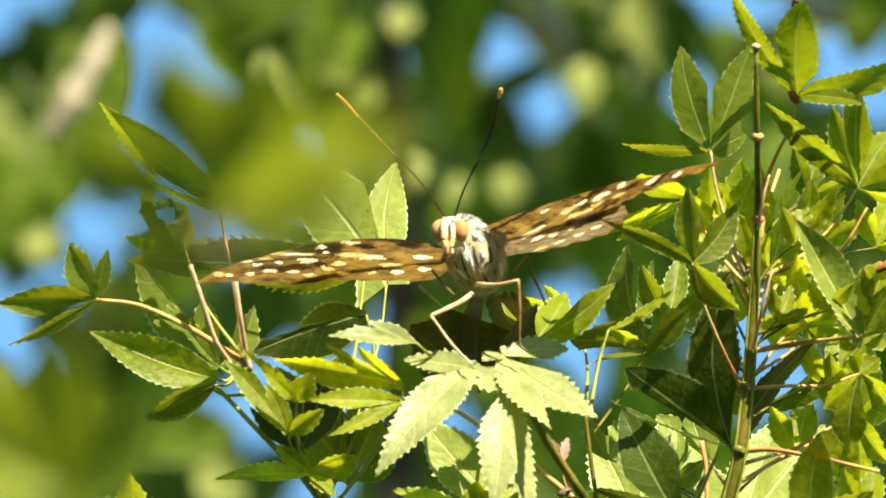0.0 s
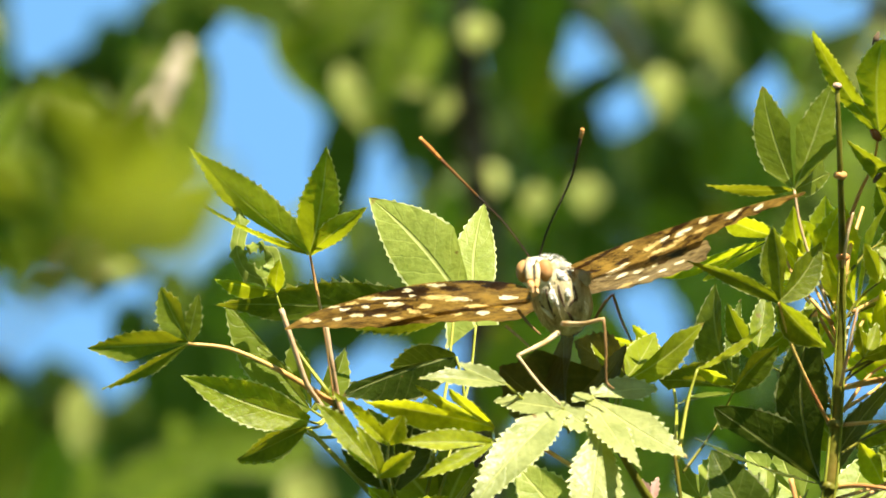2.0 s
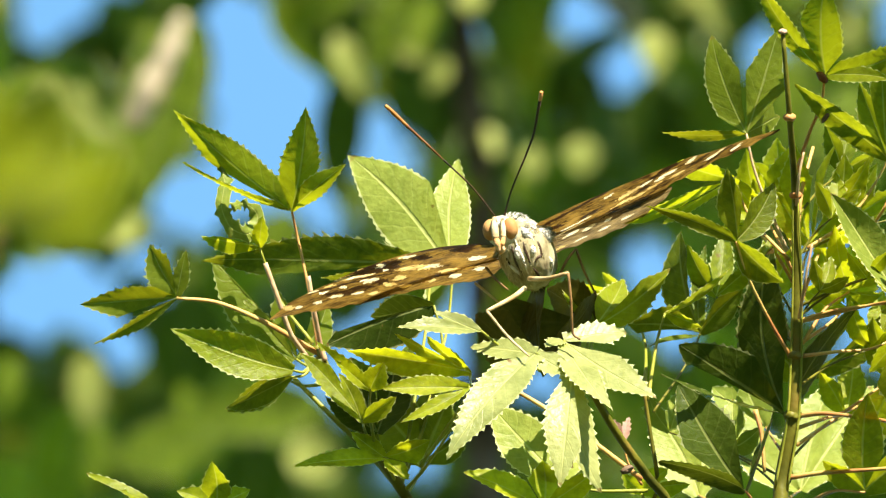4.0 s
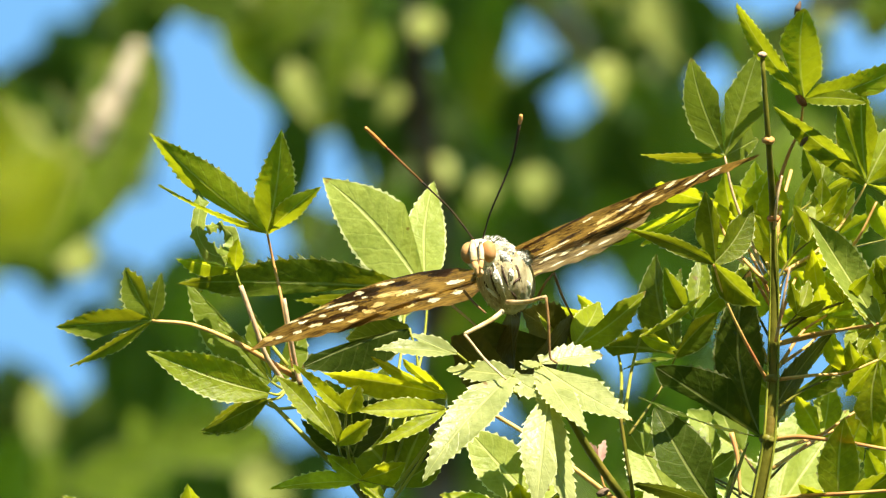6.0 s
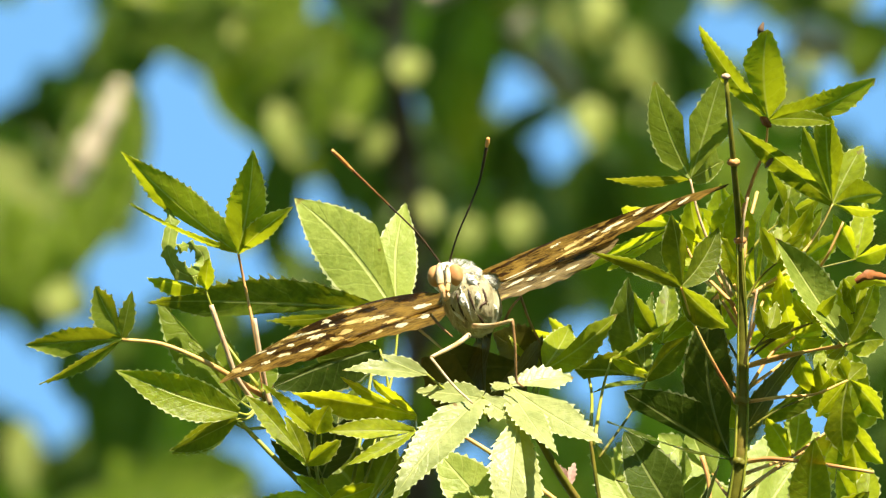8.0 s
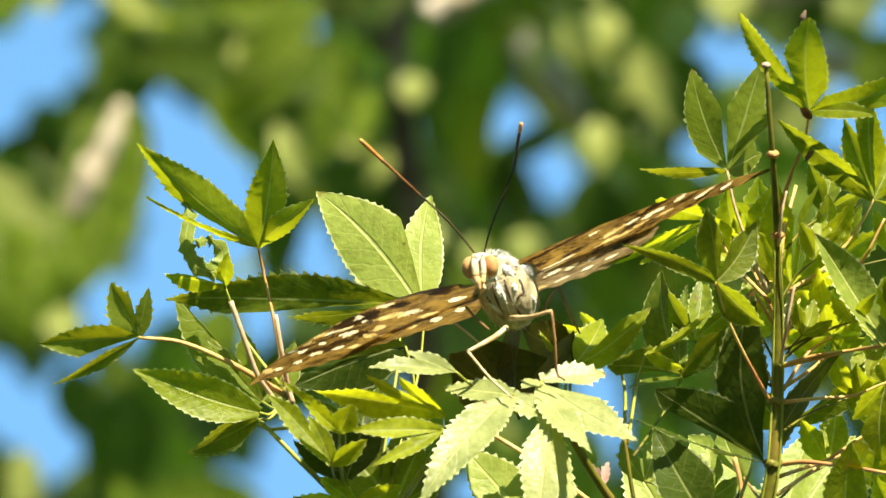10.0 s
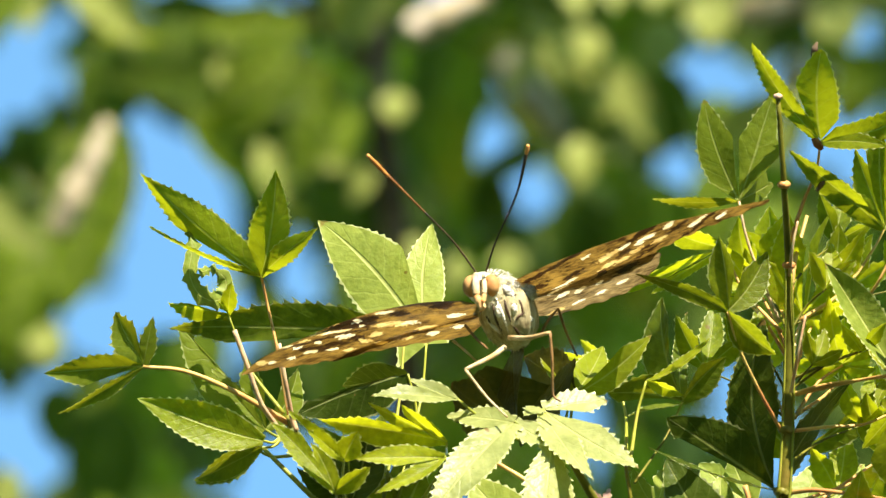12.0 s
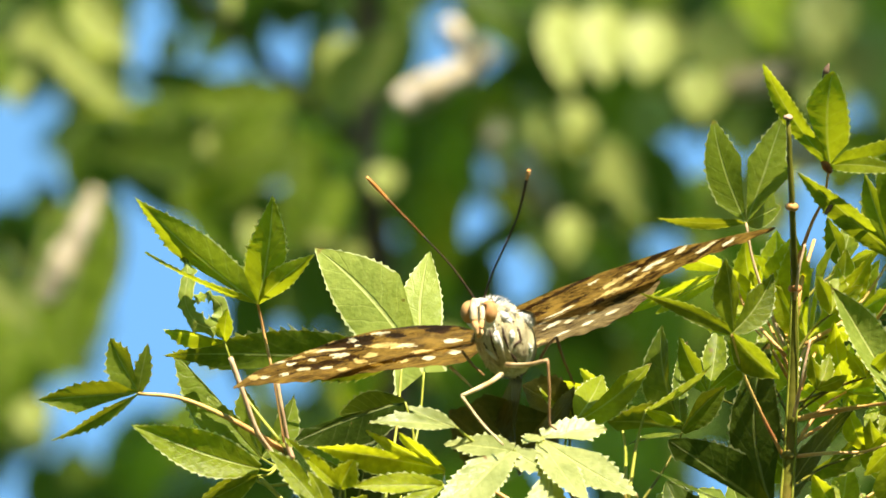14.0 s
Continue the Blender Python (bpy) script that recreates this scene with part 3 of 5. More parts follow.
# ---- leafy maple branch under the butterfly ----
FOOT_B = root_below((-0.188, -5.154, -1.00))
branch = thing("maple_branch", "sunlit green maple branch with serrated palmate leaves, butterfly perch", "maple branch", FOOT_B)
rod(branch, "stem", [(-2.263, -1.597, -1.20), (-1.870, -2.301, -1.10), (-1.439, -3.003, -1.00), (-1.087, -3.551, -1.00), (-0.188, -5.154, -1.00), root_below((-0.188, -5.154, -1.00))], [0.045, 0.06, 0.07, 0.08, 0.10, 0.2], STEM, "yellow-green side stem")
rod(branch, "stem", [(1.479, -2.044, 1.00), (1.870, -2.708, 0.60), (2.340, -3.374, 0.20), (2.617, -3.809, -0.20), (1.688, -4.680, -0.80), (0.047, -5.780, -1.00)], [0.05, 0.06, 0.065, 0.07, 0.09, 0.1], STEM, "dark green side stem")
rod(branch, "stem", [(-2.578, -2.030, -1.40), (-2.067, -2.537, -1.20), (-1.440, -3.161, -1.10), (-1.048, -3.629, -1.00)], [0.03, 0.04, 0.05], GREEN_STALK, "yellow-green side twig")
rod(branch, "stem", [(2.295, -2.193, -0.60), (2.388, -2.802, -0.60), (2.482, -3.505, -0.60), (2.312, -4.053, -0.70)], [0.026, 0.03, 0.036], STEM, "thin olive twig")
rod(branch, "stem", [(0.514, -2.189, -0.20), (0.942, -2.445, -0.10), (1.603, -2.911, -0.00), (2.265, -3.416, -0.00)], [0.03, 0.035, 0.04], PETIOLE, "thin red twig")
rod(branch, "petiole", [(-2.961, -0.438, -0.80), (-2.782, -0.930, -0.80), (-2.595, -1.438, -0.90), (-2.379, -1.753, -1.10)], [0.035, 0.035, 0.04], PALE_PETIOLE, "bare cream leaf stalk", 8)
rod(branch, "petiole", [(-2.361, -0.618, -0.90), (-2.283, -1.087, -0.90), (-2.191, -1.596, -1.10), (-2.128, -1.792, -1.10)], [0.03, 0.035, 0.04], PALE_PETIOLE, "bare pinkish leaf stalk", 8)
# upper left leaf against the sky
maple_leaf(branch, (-2.603, 0.290, -1.60), [((-4.219, 1.633, -0.90), 0.544, (0.05, -0.32, 0.9)), ((-2.363, 1.698, -1.20), 0.560, (0.0, -0.4, 0.9)), ((-1.839, 0.900, -1.20), 0.327, (0, -0.4, 0.85)), ((-4.128, 0.868, -1.00), 0.140, (0, -0.8, 0.5))], [(-2.526, -0.071, -1.70), (-2.367, -0.784, -1.50), (-2.222, -1.612, -1.20)], mat=YOUNG_LEAF, fold=-0.4, stalk_mat=PETIOLE)
# broad pale leaf behind the wing, with a darker side lobe
maple_leaf(branch, (-0.364, -0.620, -3.40), [((-1.874, 1.120, -4.20), 1.020, (-0.1, 0.05, 0.97)), ((-0.317, 1.087, -4.20), 0.620, (-0.1, 0.05, 0.97))], [(-0.427, -1.304, -3.20), (-0.738, -2.553, -2.00), (-1.094, -3.565, -1.00)], MID_LEAF, fold=0.06, web=1.0, blunt=0.74, bite=0.75, arch=0.0, joint=1.10)
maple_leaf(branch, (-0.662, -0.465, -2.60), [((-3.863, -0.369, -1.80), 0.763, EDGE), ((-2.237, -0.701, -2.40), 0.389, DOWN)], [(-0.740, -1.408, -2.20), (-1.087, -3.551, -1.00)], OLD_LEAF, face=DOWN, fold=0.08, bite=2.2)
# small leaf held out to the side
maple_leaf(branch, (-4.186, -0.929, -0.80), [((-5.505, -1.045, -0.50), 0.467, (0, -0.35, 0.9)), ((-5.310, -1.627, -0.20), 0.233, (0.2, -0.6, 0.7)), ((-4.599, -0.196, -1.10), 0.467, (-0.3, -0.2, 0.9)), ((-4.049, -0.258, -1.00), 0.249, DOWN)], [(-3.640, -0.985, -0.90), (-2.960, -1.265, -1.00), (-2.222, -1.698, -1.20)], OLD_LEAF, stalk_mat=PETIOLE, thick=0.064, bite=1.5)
maple_leaf(branch, (-2.562, -1.929, -0.80), [((-4.250, -1.300, -0.60), 0.607, (0.1, 0.0, 0.95))], [(-2.423, -1.947, -1.00), (-2.222, -1.729, -1.20)], YOUNG_LEAF, fold=0.4)
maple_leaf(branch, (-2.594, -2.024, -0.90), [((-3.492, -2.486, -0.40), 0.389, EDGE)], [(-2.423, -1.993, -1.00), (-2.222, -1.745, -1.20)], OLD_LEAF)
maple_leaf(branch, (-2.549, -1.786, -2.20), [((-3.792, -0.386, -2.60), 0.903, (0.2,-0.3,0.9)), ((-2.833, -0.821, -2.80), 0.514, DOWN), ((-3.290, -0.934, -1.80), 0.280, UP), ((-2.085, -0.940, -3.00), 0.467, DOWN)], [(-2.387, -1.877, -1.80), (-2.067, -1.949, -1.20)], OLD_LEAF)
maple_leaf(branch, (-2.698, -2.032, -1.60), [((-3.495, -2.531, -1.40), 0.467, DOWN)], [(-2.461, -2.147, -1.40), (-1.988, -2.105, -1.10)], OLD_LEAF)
# torn, curling leaf
def curled_leaf(plant, points, stout, ragged, mat, label, seed=8):
    """A leaf rolled into a ragged strip along points in centimetres."""
    bm = bmesh.new()
    line = smooth_line([inside(plant, p) for p in points], 6)
    layer = bm.loops.layers.uv.verify()
    edge = []
    rng = random.Random(seed)
    for i, p in enumerate(line):
        d = (line[min(i + 1, len(line) - 1)] - line[max(i - 1, 0)]).normalized()
        side = d.cross(Vector((0.2, 0.1, 1))).normalized()
        wide = (0.05 + stout * math.sin(math.pi * min(1, i / len(line) * 1.1)) + rng.uniform(-ragged, ragged)) * CM
        edge.append((bm.verts.new(p - side * wide), bm.verts.new(p + Vector((0, 0, 0.05 * CM))), bm.verts.new(p + side * wide * 0.8)))
    for i, (a, b) in enumerate(zip(edge, edge[1:])):
        for k in (0, 1):
            f = bm.faces.new((a[k], a[k + 1], b[k + 1], b[k]))
            for lp, uv in zip(f.loops, ((i, k - 1), (i, k), (i + 1, k), (i + 1, k - 1))):
                lp[layer].uv = (uv[0] / len(edge), uv[1])
    return part("leaf", bm, mat, plant, label)


curled_leaf(branch, ((-3.636, 1.042, -1.40), (-3.533, 0.713, -1.30), (-3.570, 0.321, -1.20), (-3.439, 0.047, -1.30), (-3.185, -0.031, -1.60), (-3.078, 0.204, -1.80), (-3.248, 0.384, -1.60), (-3.437, 0.337, -1.20)),
            0.09, 0.045, MID_LEAF, "torn curled green maple leaf")
maple_leaf(branch, (-3.051, -0.227, -1.60), [((-2.995, 0.204, -1.50), 0.233), ((-3.871, -0.110, -1.40), 0.389, DOWN), ((-3.447, 0.008, -1.80), 0.467, DOWN)], [(-2.777, -0.933, -1.60), (-2.302, -1.558, -1.20)], face=DOWN)
maple_leaf(branch, (-0.620, -1.029, -1.80), [((-2.108, -1.622, -1.40), 0.860, (0.0, -0.28, 0.95)), ((-1.526, -1.251, -2.20), 0.6, (0.0, -0.3, 0.95))], [(-0.503, -1.563, -1.80), (-0.737, -2.657, -1.40), (-1.087, -3.551, -1.00)], DEEP_SHADE_LEAF, face=EDGE, fold=0.12)
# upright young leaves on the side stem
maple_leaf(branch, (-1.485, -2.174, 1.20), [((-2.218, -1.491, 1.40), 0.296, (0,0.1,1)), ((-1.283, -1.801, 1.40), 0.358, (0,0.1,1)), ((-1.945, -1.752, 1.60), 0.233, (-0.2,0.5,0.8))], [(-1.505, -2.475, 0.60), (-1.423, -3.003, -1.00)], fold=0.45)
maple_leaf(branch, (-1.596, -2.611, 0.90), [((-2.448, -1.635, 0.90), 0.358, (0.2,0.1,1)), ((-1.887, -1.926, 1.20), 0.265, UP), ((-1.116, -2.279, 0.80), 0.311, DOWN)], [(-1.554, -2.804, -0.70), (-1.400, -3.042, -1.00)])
maple_leaf(branch, (-1.399, -2.806, -0.90), [((-1.755, -1.873, -1.40), 0.545, (0.0, -0.3, 0.95)), ((-1.130, -1.718, -1.60), 0.623, (0.0, -0.3, 0.95)), ((-2.141, -2.336, -0.80), 0.389, DOWN)], [(-1.376, -2.964, -1.00), (-1.345, -3.121, -1.00)], DEEP_SHADE_LEAF)
maple_leaf(branch, (-0.109, -1.949, 0.40), [((-1.829, -1.697, 0.80), 0.467, (0, -0.35, 0.9)), ((-0.732, -1.455, -0.00), 0.436, DOWN), ((-1.200, -1.457, -0.20), 0.358, DOWN)], [(-0.188, -2.337, -0.90), (-0.813, -3.277, -1.00)])
maple_leaf(branch, (-0.124, -2.129, 1.00), [((-1.330, -2.126, 1.30), 0.342, (0,0.45,0.8)), ((-1.075, -2.590, 1.30), 0.233, (0,0.6,0.8))], [(-0.226, -2.487, -0.40), (-0.734, -3.274, -0.80), (-1.048, -3.629, -1.00)])
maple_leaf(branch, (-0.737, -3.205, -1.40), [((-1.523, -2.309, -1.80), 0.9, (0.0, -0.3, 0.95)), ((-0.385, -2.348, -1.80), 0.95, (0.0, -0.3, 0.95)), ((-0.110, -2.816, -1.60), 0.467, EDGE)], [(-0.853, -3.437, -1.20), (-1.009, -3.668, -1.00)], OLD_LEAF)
maple_leaf(branch, (-1.280, -3.130, -0.60), [((-2.550, -3.174, -0.40), 0.342, UP), ((-1.748, -2.762, -0.50), 0.280), ((-0.656, -2.919, -0.60), 0.467, DOWN), ((-0.967, -3.425, -0.50), 0.311, UP)], [(-1.242, -3.274, -0.80), (-1.126, -3.512, -1.00)])
maple_leaf(branch, (-4.480, -3.778, -0.60), [((-5.427, -3.322, -0.40), 0.265, UP), ((-4.944, -3.579, -0.40), 0.342, UP)], [(-3.547, -4.055, -0.80), (-1.752, -4.450, -1.00), (-0.735, -4.216, -1.00)])
maple_leaf(branch, (-3.641, -3.821, -0.80), [((-3.684, -3.200, -0.60), 0.436, DOWN), ((-4.168, -3.583, -0.60), 0.311), ((-3.157, -3.586, -0.80), 0.311)], [(-2.845, -4.253, -0.90), (-0.657, -4.372, -1.00)])
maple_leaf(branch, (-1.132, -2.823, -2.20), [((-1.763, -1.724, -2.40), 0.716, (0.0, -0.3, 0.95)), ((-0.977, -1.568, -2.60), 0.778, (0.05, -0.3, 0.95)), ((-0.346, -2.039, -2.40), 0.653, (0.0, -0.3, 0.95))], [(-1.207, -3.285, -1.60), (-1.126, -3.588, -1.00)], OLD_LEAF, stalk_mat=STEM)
# leaf under the perch, the butterfly's shade put into its colour
maple_leaf(branch, (0.826, -1.738, -0.40), [((-0.094, -1.164, -0.90), 0.856, EDGE), ((1.690, -0.837, -1.20), 1.011, EDGE), ((0.753, -0.619, -1.60), 1.089, EDGE)], [(1.136, -1.937, 0.00), (1.471, -2.043, 1.00)], SHADE_LEAF, web=0.9, fold=0.08, label="maple leaf under the butterfly, its shade painted as dark olive")
maple_leaf(branch, (1.612, -1.307, -1.20), [((-0.070, -1.292, -1.40), 0.933, EDGE), ((0.911, -0.817, -2.00), 0.747, EDGE)], [(1.568, -1.631, -0.60), (1.487, -2.084, 0.80)], SHADE_LEAF, face=EDGE, fold=-0.05, label="maple leaf under the butterfly, its shade painted as dark olive")
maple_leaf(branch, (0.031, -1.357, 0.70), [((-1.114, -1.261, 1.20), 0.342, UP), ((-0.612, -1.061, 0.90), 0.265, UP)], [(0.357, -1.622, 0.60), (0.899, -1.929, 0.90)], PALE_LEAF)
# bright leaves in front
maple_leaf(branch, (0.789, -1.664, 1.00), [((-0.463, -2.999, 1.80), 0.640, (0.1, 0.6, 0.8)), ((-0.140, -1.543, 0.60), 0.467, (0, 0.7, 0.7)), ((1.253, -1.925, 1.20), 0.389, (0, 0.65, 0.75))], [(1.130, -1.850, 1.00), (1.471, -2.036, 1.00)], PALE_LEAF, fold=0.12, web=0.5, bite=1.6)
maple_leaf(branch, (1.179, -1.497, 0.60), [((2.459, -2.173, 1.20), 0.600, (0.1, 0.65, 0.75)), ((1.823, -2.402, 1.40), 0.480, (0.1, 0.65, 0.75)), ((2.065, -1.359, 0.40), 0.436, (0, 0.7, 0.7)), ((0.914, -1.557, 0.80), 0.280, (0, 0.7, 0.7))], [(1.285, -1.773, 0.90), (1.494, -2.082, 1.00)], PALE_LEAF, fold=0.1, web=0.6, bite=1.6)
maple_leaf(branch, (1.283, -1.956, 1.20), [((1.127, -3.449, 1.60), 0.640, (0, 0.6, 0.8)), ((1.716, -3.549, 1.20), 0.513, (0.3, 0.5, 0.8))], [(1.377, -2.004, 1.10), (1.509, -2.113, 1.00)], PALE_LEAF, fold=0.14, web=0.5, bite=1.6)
maple_leaf(branch, (1.174, -3.452, 0.20), [((0.140, -2.340, 0.20), 0.778, (-0.2,0.45,0.85)), ((1.372, -2.409, -0.40), 0.623, (0,0.5,0.8))], [(1.602, -3.570, 0.10), (2.342, -3.572, -0.00)], MID_LEAF, fold=0.14)
maple_leaf(branch, (0.901, -3.798, 0.40), [((-0.186, -3.286, 0.80), 0.514, UP), ((0.901, -3.138, 0.40), 0.545, UP), ((1.678, -3.254, 0.40), 0.389, DOWN)], [(1.602, -4.037, 0.10), (2.153, -4.205, -0.50)], LEAF)
# leaves behind the far legs
maple_leaf(branch, (1.572, -1.337, -1.00), [((2.654, -0.507, -0.60), 0.482, (0.2,0.6,0.7)), ((2.049, -0.620, -1.80), 0.467, (0,0.5,0.8)), ((1.229, -0.780, -2.40), 0.467, DOWN)], [(1.489, -1.708, -0.40), (1.519, -2.124, 0.80)], YOUNG_LEAF)
maple_leaf(branch, (2.171, -0.936, -2.20), [((1.229, -0.819, -2.40), 0.405, DOWN), ((2.324, -1.186, -1.80), 0.265, UP), ((1.703, -0.583, -2.60), 0.358, DOWN)], [(2.324, -1.563, -1.80), (2.313, -2.196, -0.80)], YOUNG_LEAF)
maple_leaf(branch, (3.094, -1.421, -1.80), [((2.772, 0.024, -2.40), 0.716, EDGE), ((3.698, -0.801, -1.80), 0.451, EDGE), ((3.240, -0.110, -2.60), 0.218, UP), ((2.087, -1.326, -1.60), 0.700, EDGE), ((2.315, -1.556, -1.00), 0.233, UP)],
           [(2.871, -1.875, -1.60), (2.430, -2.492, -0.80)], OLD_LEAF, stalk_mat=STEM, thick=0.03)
maple_leaf(branch, (2.589, -1.126, -1.00), [((3.466, -0.461, -0.60), 0.156, UP), ((3.094, -1.336, -0.80), 0.280, DOWN)], [(2.470, -1.556, -0.90), (2.349, -2.334, -0.60)])
maple_leaf(branch, (2.271, -3.622, -0.60), [((2.620, -3.267, -0.40), 0.389, UP), ((1.996, -3.330, -0.40), 0.233), ((2.933, -3.503, -0.50), 0.389, DOWN)], [(2.351, -3.897, -0.70), (2.312, -4.053, -0.70)], LEAF)
db = bmesh.new()
ball(db, inside(branch, (2.050, -3.270, 0.40)), (0.10 * CM, 0.05 * CM, 0.06 * CM), Matrix.Rotation(0.5, 4, "Z"), 0.25, random.Random(2))
part("seed_wing", db, BARK, branch, "dry dark red maple seed")

# rolled leaf with a withered brown rim, dry stalks and young seeds
curled_leaf(shoot, ((5.889, -0.615, -0.30), (5.809, -0.366, -0.20), (5.852, -0.132, -0.10), (6.055, -0.023, -0.10), (6.357, -0.055, -0.30)), 0.10, 0.03, LEAF, "green maple leaf rolled at its brown edge", 3)
curled_leaf(shoot, ((5.927, -0.039, 0.00), (6.083, 0.054, 0.00), (6.369, 0.031, -0.20)), 0.02, 0.015, RED_BUD, "withered red-brown leaf edge", 4)
rod(shoot, "petiole", [(4.585, -0.164, -0.50), (4.515, -0.616, -0.50), (4.444, -1.203, -0.80)], [0.016, 0.020, 0.026], PALE_PETIOLE, sides=7)
rod(shoot, "petiole", [(4.431, 1.100, -0.60), (4.377, 0.788, -0.60), (4.358, 0.359, -0.80)], [0.016, 0.020, 0.026], PALE_PETIOLE, sides=7)
rod(shoot, "petiole", [(5.769, 0.790, -1.00), (5.566, 0.336, -1.00), (5.478, 0.180, -1.20)], [0.016, 0.020, 0.026], PETIOLE, sides=7)
maple_leaf(branch, (2.011, -2.892, -0.40), [((1.854, -2.579, -0.30), 0.171, (0, 0.3, 0.9)), ((2.090, -2.550, -0.50), 0.140, (0, 0.3, 0.9))], [(2.073, -3.188, -0.40), (2.268, -3.500, -0.40)], PINK, label="pinkish young maple seed wings", stalk_mat=PETIOLE, thick=0.03)

# ---- butterfly ----
BODY = (0.607, -0.288, -0.00)
butterfly = thing("butterfly", "brown butterfly with cream-spotted wings and white furry thorax, on maple leaves", "butterfly", BODY)


def wing_material(name, low, high, amount, scale=700):
    """Scaled wing membrane: grain drawn out along the veins, with coarser cloudy bands."""
    m, tree, b = material(name, 0.6)
    tc = tree.nodes.new("ShaderNodeTexCoord")
    mp = node(tree, "ShaderNodeMapping", Scale=(0.16, 0.6, 1.0), Rotation=(0, 0, 0.3))
    tree.links.new(tc.outputs["Object"], mp.inputs["Vector"])
    n = node(tree, "ShaderNodeTexNoise", Scale=scale, Detail=5.0, Roughness=0.7)
    tree.links.new(mp.outputs[0], n.inputs["Vector"])
    cloud = noise_fac(tree, 260.0, 2.0)
    f = math_node(tree, "ADD", math_node(tree, "MULTIPLY", n.outputs["Fac"], 0.65), math_node(tree, "MULTIPLY", cloud, 0.35))
    col = ramp(tree, f, [(0.40, low), (0.60, high)])
    tree.links.new(col, b.inputs["Base Color"])
    bump = node(tree, "ShaderNodeBump", Strength=0.5, Distance=0.0003)
    tree.links.new(noise_fac(tree, 2500.0, 2.0), bump.inputs["Height"])
    tree.links.new(bump.outputs[0], b.inputs["Normal"])
    see_through(m, tree, b, col, amount)
    return m


WING = wing_material("wing_brown", (0.034, 0.015, 0.004), (0.34, 0.205, 0.040), 0.60, 4200)
WING_PALE = wing_material("wing_beige", (0.045, 0.025, 0.008), (0.38, 0.27, 0.11), 0.56, 4200)
WING_DARK = wing_material("wing_dark", (0.022, 0.009, 0.003), (0.075, 0.034, 0.010), 0.35)
WING_AMBER = wing_material("wing_amber", (0.40, 0.24, 0.06), (0.80, 0.62, 0.24), 0.64, 2600)
WING_SPOT = wing_material("wing_spot", (0.66, 0.50, 0.22), (0.95, 0.90, 0.66), 0.66, 2600)
FUR, fur_tree, fur_base = material("grey_white_fur", 0.85)
fur_map = node(fur_tree, "ShaderNodeMapping", Scale=(1.0, 0.3, 1.0), Rotation=(0, 0, 0.3))
fur_tree.links.new(fur_tree.nodes.new("ShaderNodeTexCoord").outputs["Object"], fur_map.inputs["Vector"])
fur_noise = node(fur_tree, "ShaderNodeTexNoise", Scale=480.0, Detail=5.0, Roughness=0.68)
fur_tree.links.new(fur_map.outputs[0], fur_noise.inputs["Vector"])
fur_tree.links.new(ramp(fur_tree, fur_noise.outputs["Fac"], [(0.32, (0.10, 0.075, 0.035)), (0.40, (0.28, 0.24, 0.13)), (0.54, (0.42, 0.38, 0.23)), (0.68, (0.58, 0.55, 0.40))]), fur_base.inputs["Base Color"])
fur_bump = node(fur_tree, "ShaderNodeBump", Strength=0.5, Distance=0.0005)
fur_tree.links.new(fur_noise.outputs["Fac"], fur_bump.inputs["Height"])
fur_tree.links.new(fur_bump.outputs[0], fur_base.inputs["Normal"])
FUR_WHITE = plain_material("white_fur", [(0.3, (0.58, 0.56, 0.46)), (0.6, (0.82, 0.81, 0.74))], 700, 0.85, 0.9)
TAN_HAIR = plain_material("tan_hair", [(0.3, (0.50, 0.42, 0.22)), (0.6, (0.70, 0.64, 0.42))], 700, 0.85, 0.9)
CREAM = plain_material("cream_palp", [(0.3, (0.46, 0.33, 0.16)), (0.6, (0.70, 0.58, 0.38))], 400, 0.75)
ABDOMEN = plain_material("abdomen_scales", [(0.3, (0.05, 0.032, 0.012)), (0.6, (0.16, 0.11, 0.05))], 300, 0.8)
EYE = plain_material("tan_eye", [(0.35, (0.34, 0.14, 0.04)), (0.65, (0.56, 0.31, 0.12))], 420, 0.6, 0.05)
PALP = plain_material("orange_palp", [(0.35, (0.74, 0.27, 0.04)), (0.6, (0.80, 0.55, 0.30))], 350, 0.7)
LEG = plain_material("cream_leg", [(0.35, (0.40, 0.24, 0.09)), (0.6, (0.62, 0.48, 0.28))], 300, 0.6)
LEG_DARK = plain_material("brown_leg", [(0.3, (0.10, 0.06, 0.03)), (0.6, (0.34, 0.19, 0.07))], 300, 0.6)
HORN = plain_material("antenna_shaft", [(0.3, (0.02, 0.015, 0.012)), (0.7, (0.10, 0.055, 0.03))], 250, 0.5)
HORN_MID = plain_material("antenna_lit_shaft", [(0.3, (0.16, 0.06, 0.02)), (0.7, (0.36, 0.17, 0.06))], 300, 0.5)
HORN_TIP = plain_material("antenna_club", [(0.3, (0.62, 0.22, 0.05)), (0.7, (0.80, 0.42, 0.14))], 300, 0.5)


def local(p):
    return inside(butterfly, p)


brng = random.Random(21)
tb = bmesh.new()
ball(tb, local((0.660, -0.320, -0.10)), (0.39 * CM, 0.50 * CM, 0.55 * CM), Matrix.Rotation(0.34, 4, "Z") @ Matrix.Rotation(-0.35, 4, "X"), 0.0, None, 40, 52)
mid = local((0.660, -0.320, -0.10))
for v in tb.verts:
    way = v.co - mid
    v.co = mid + way * (1 + 0.07 * noise.noise(Vector((way.x * 1.3, way.y * 0.4, way.z)) * 720) + 0.03 * noise.noise(way * 2200))
thorax = part("thorax", tb, FUR, butterfly, "grey-white furry thorax")


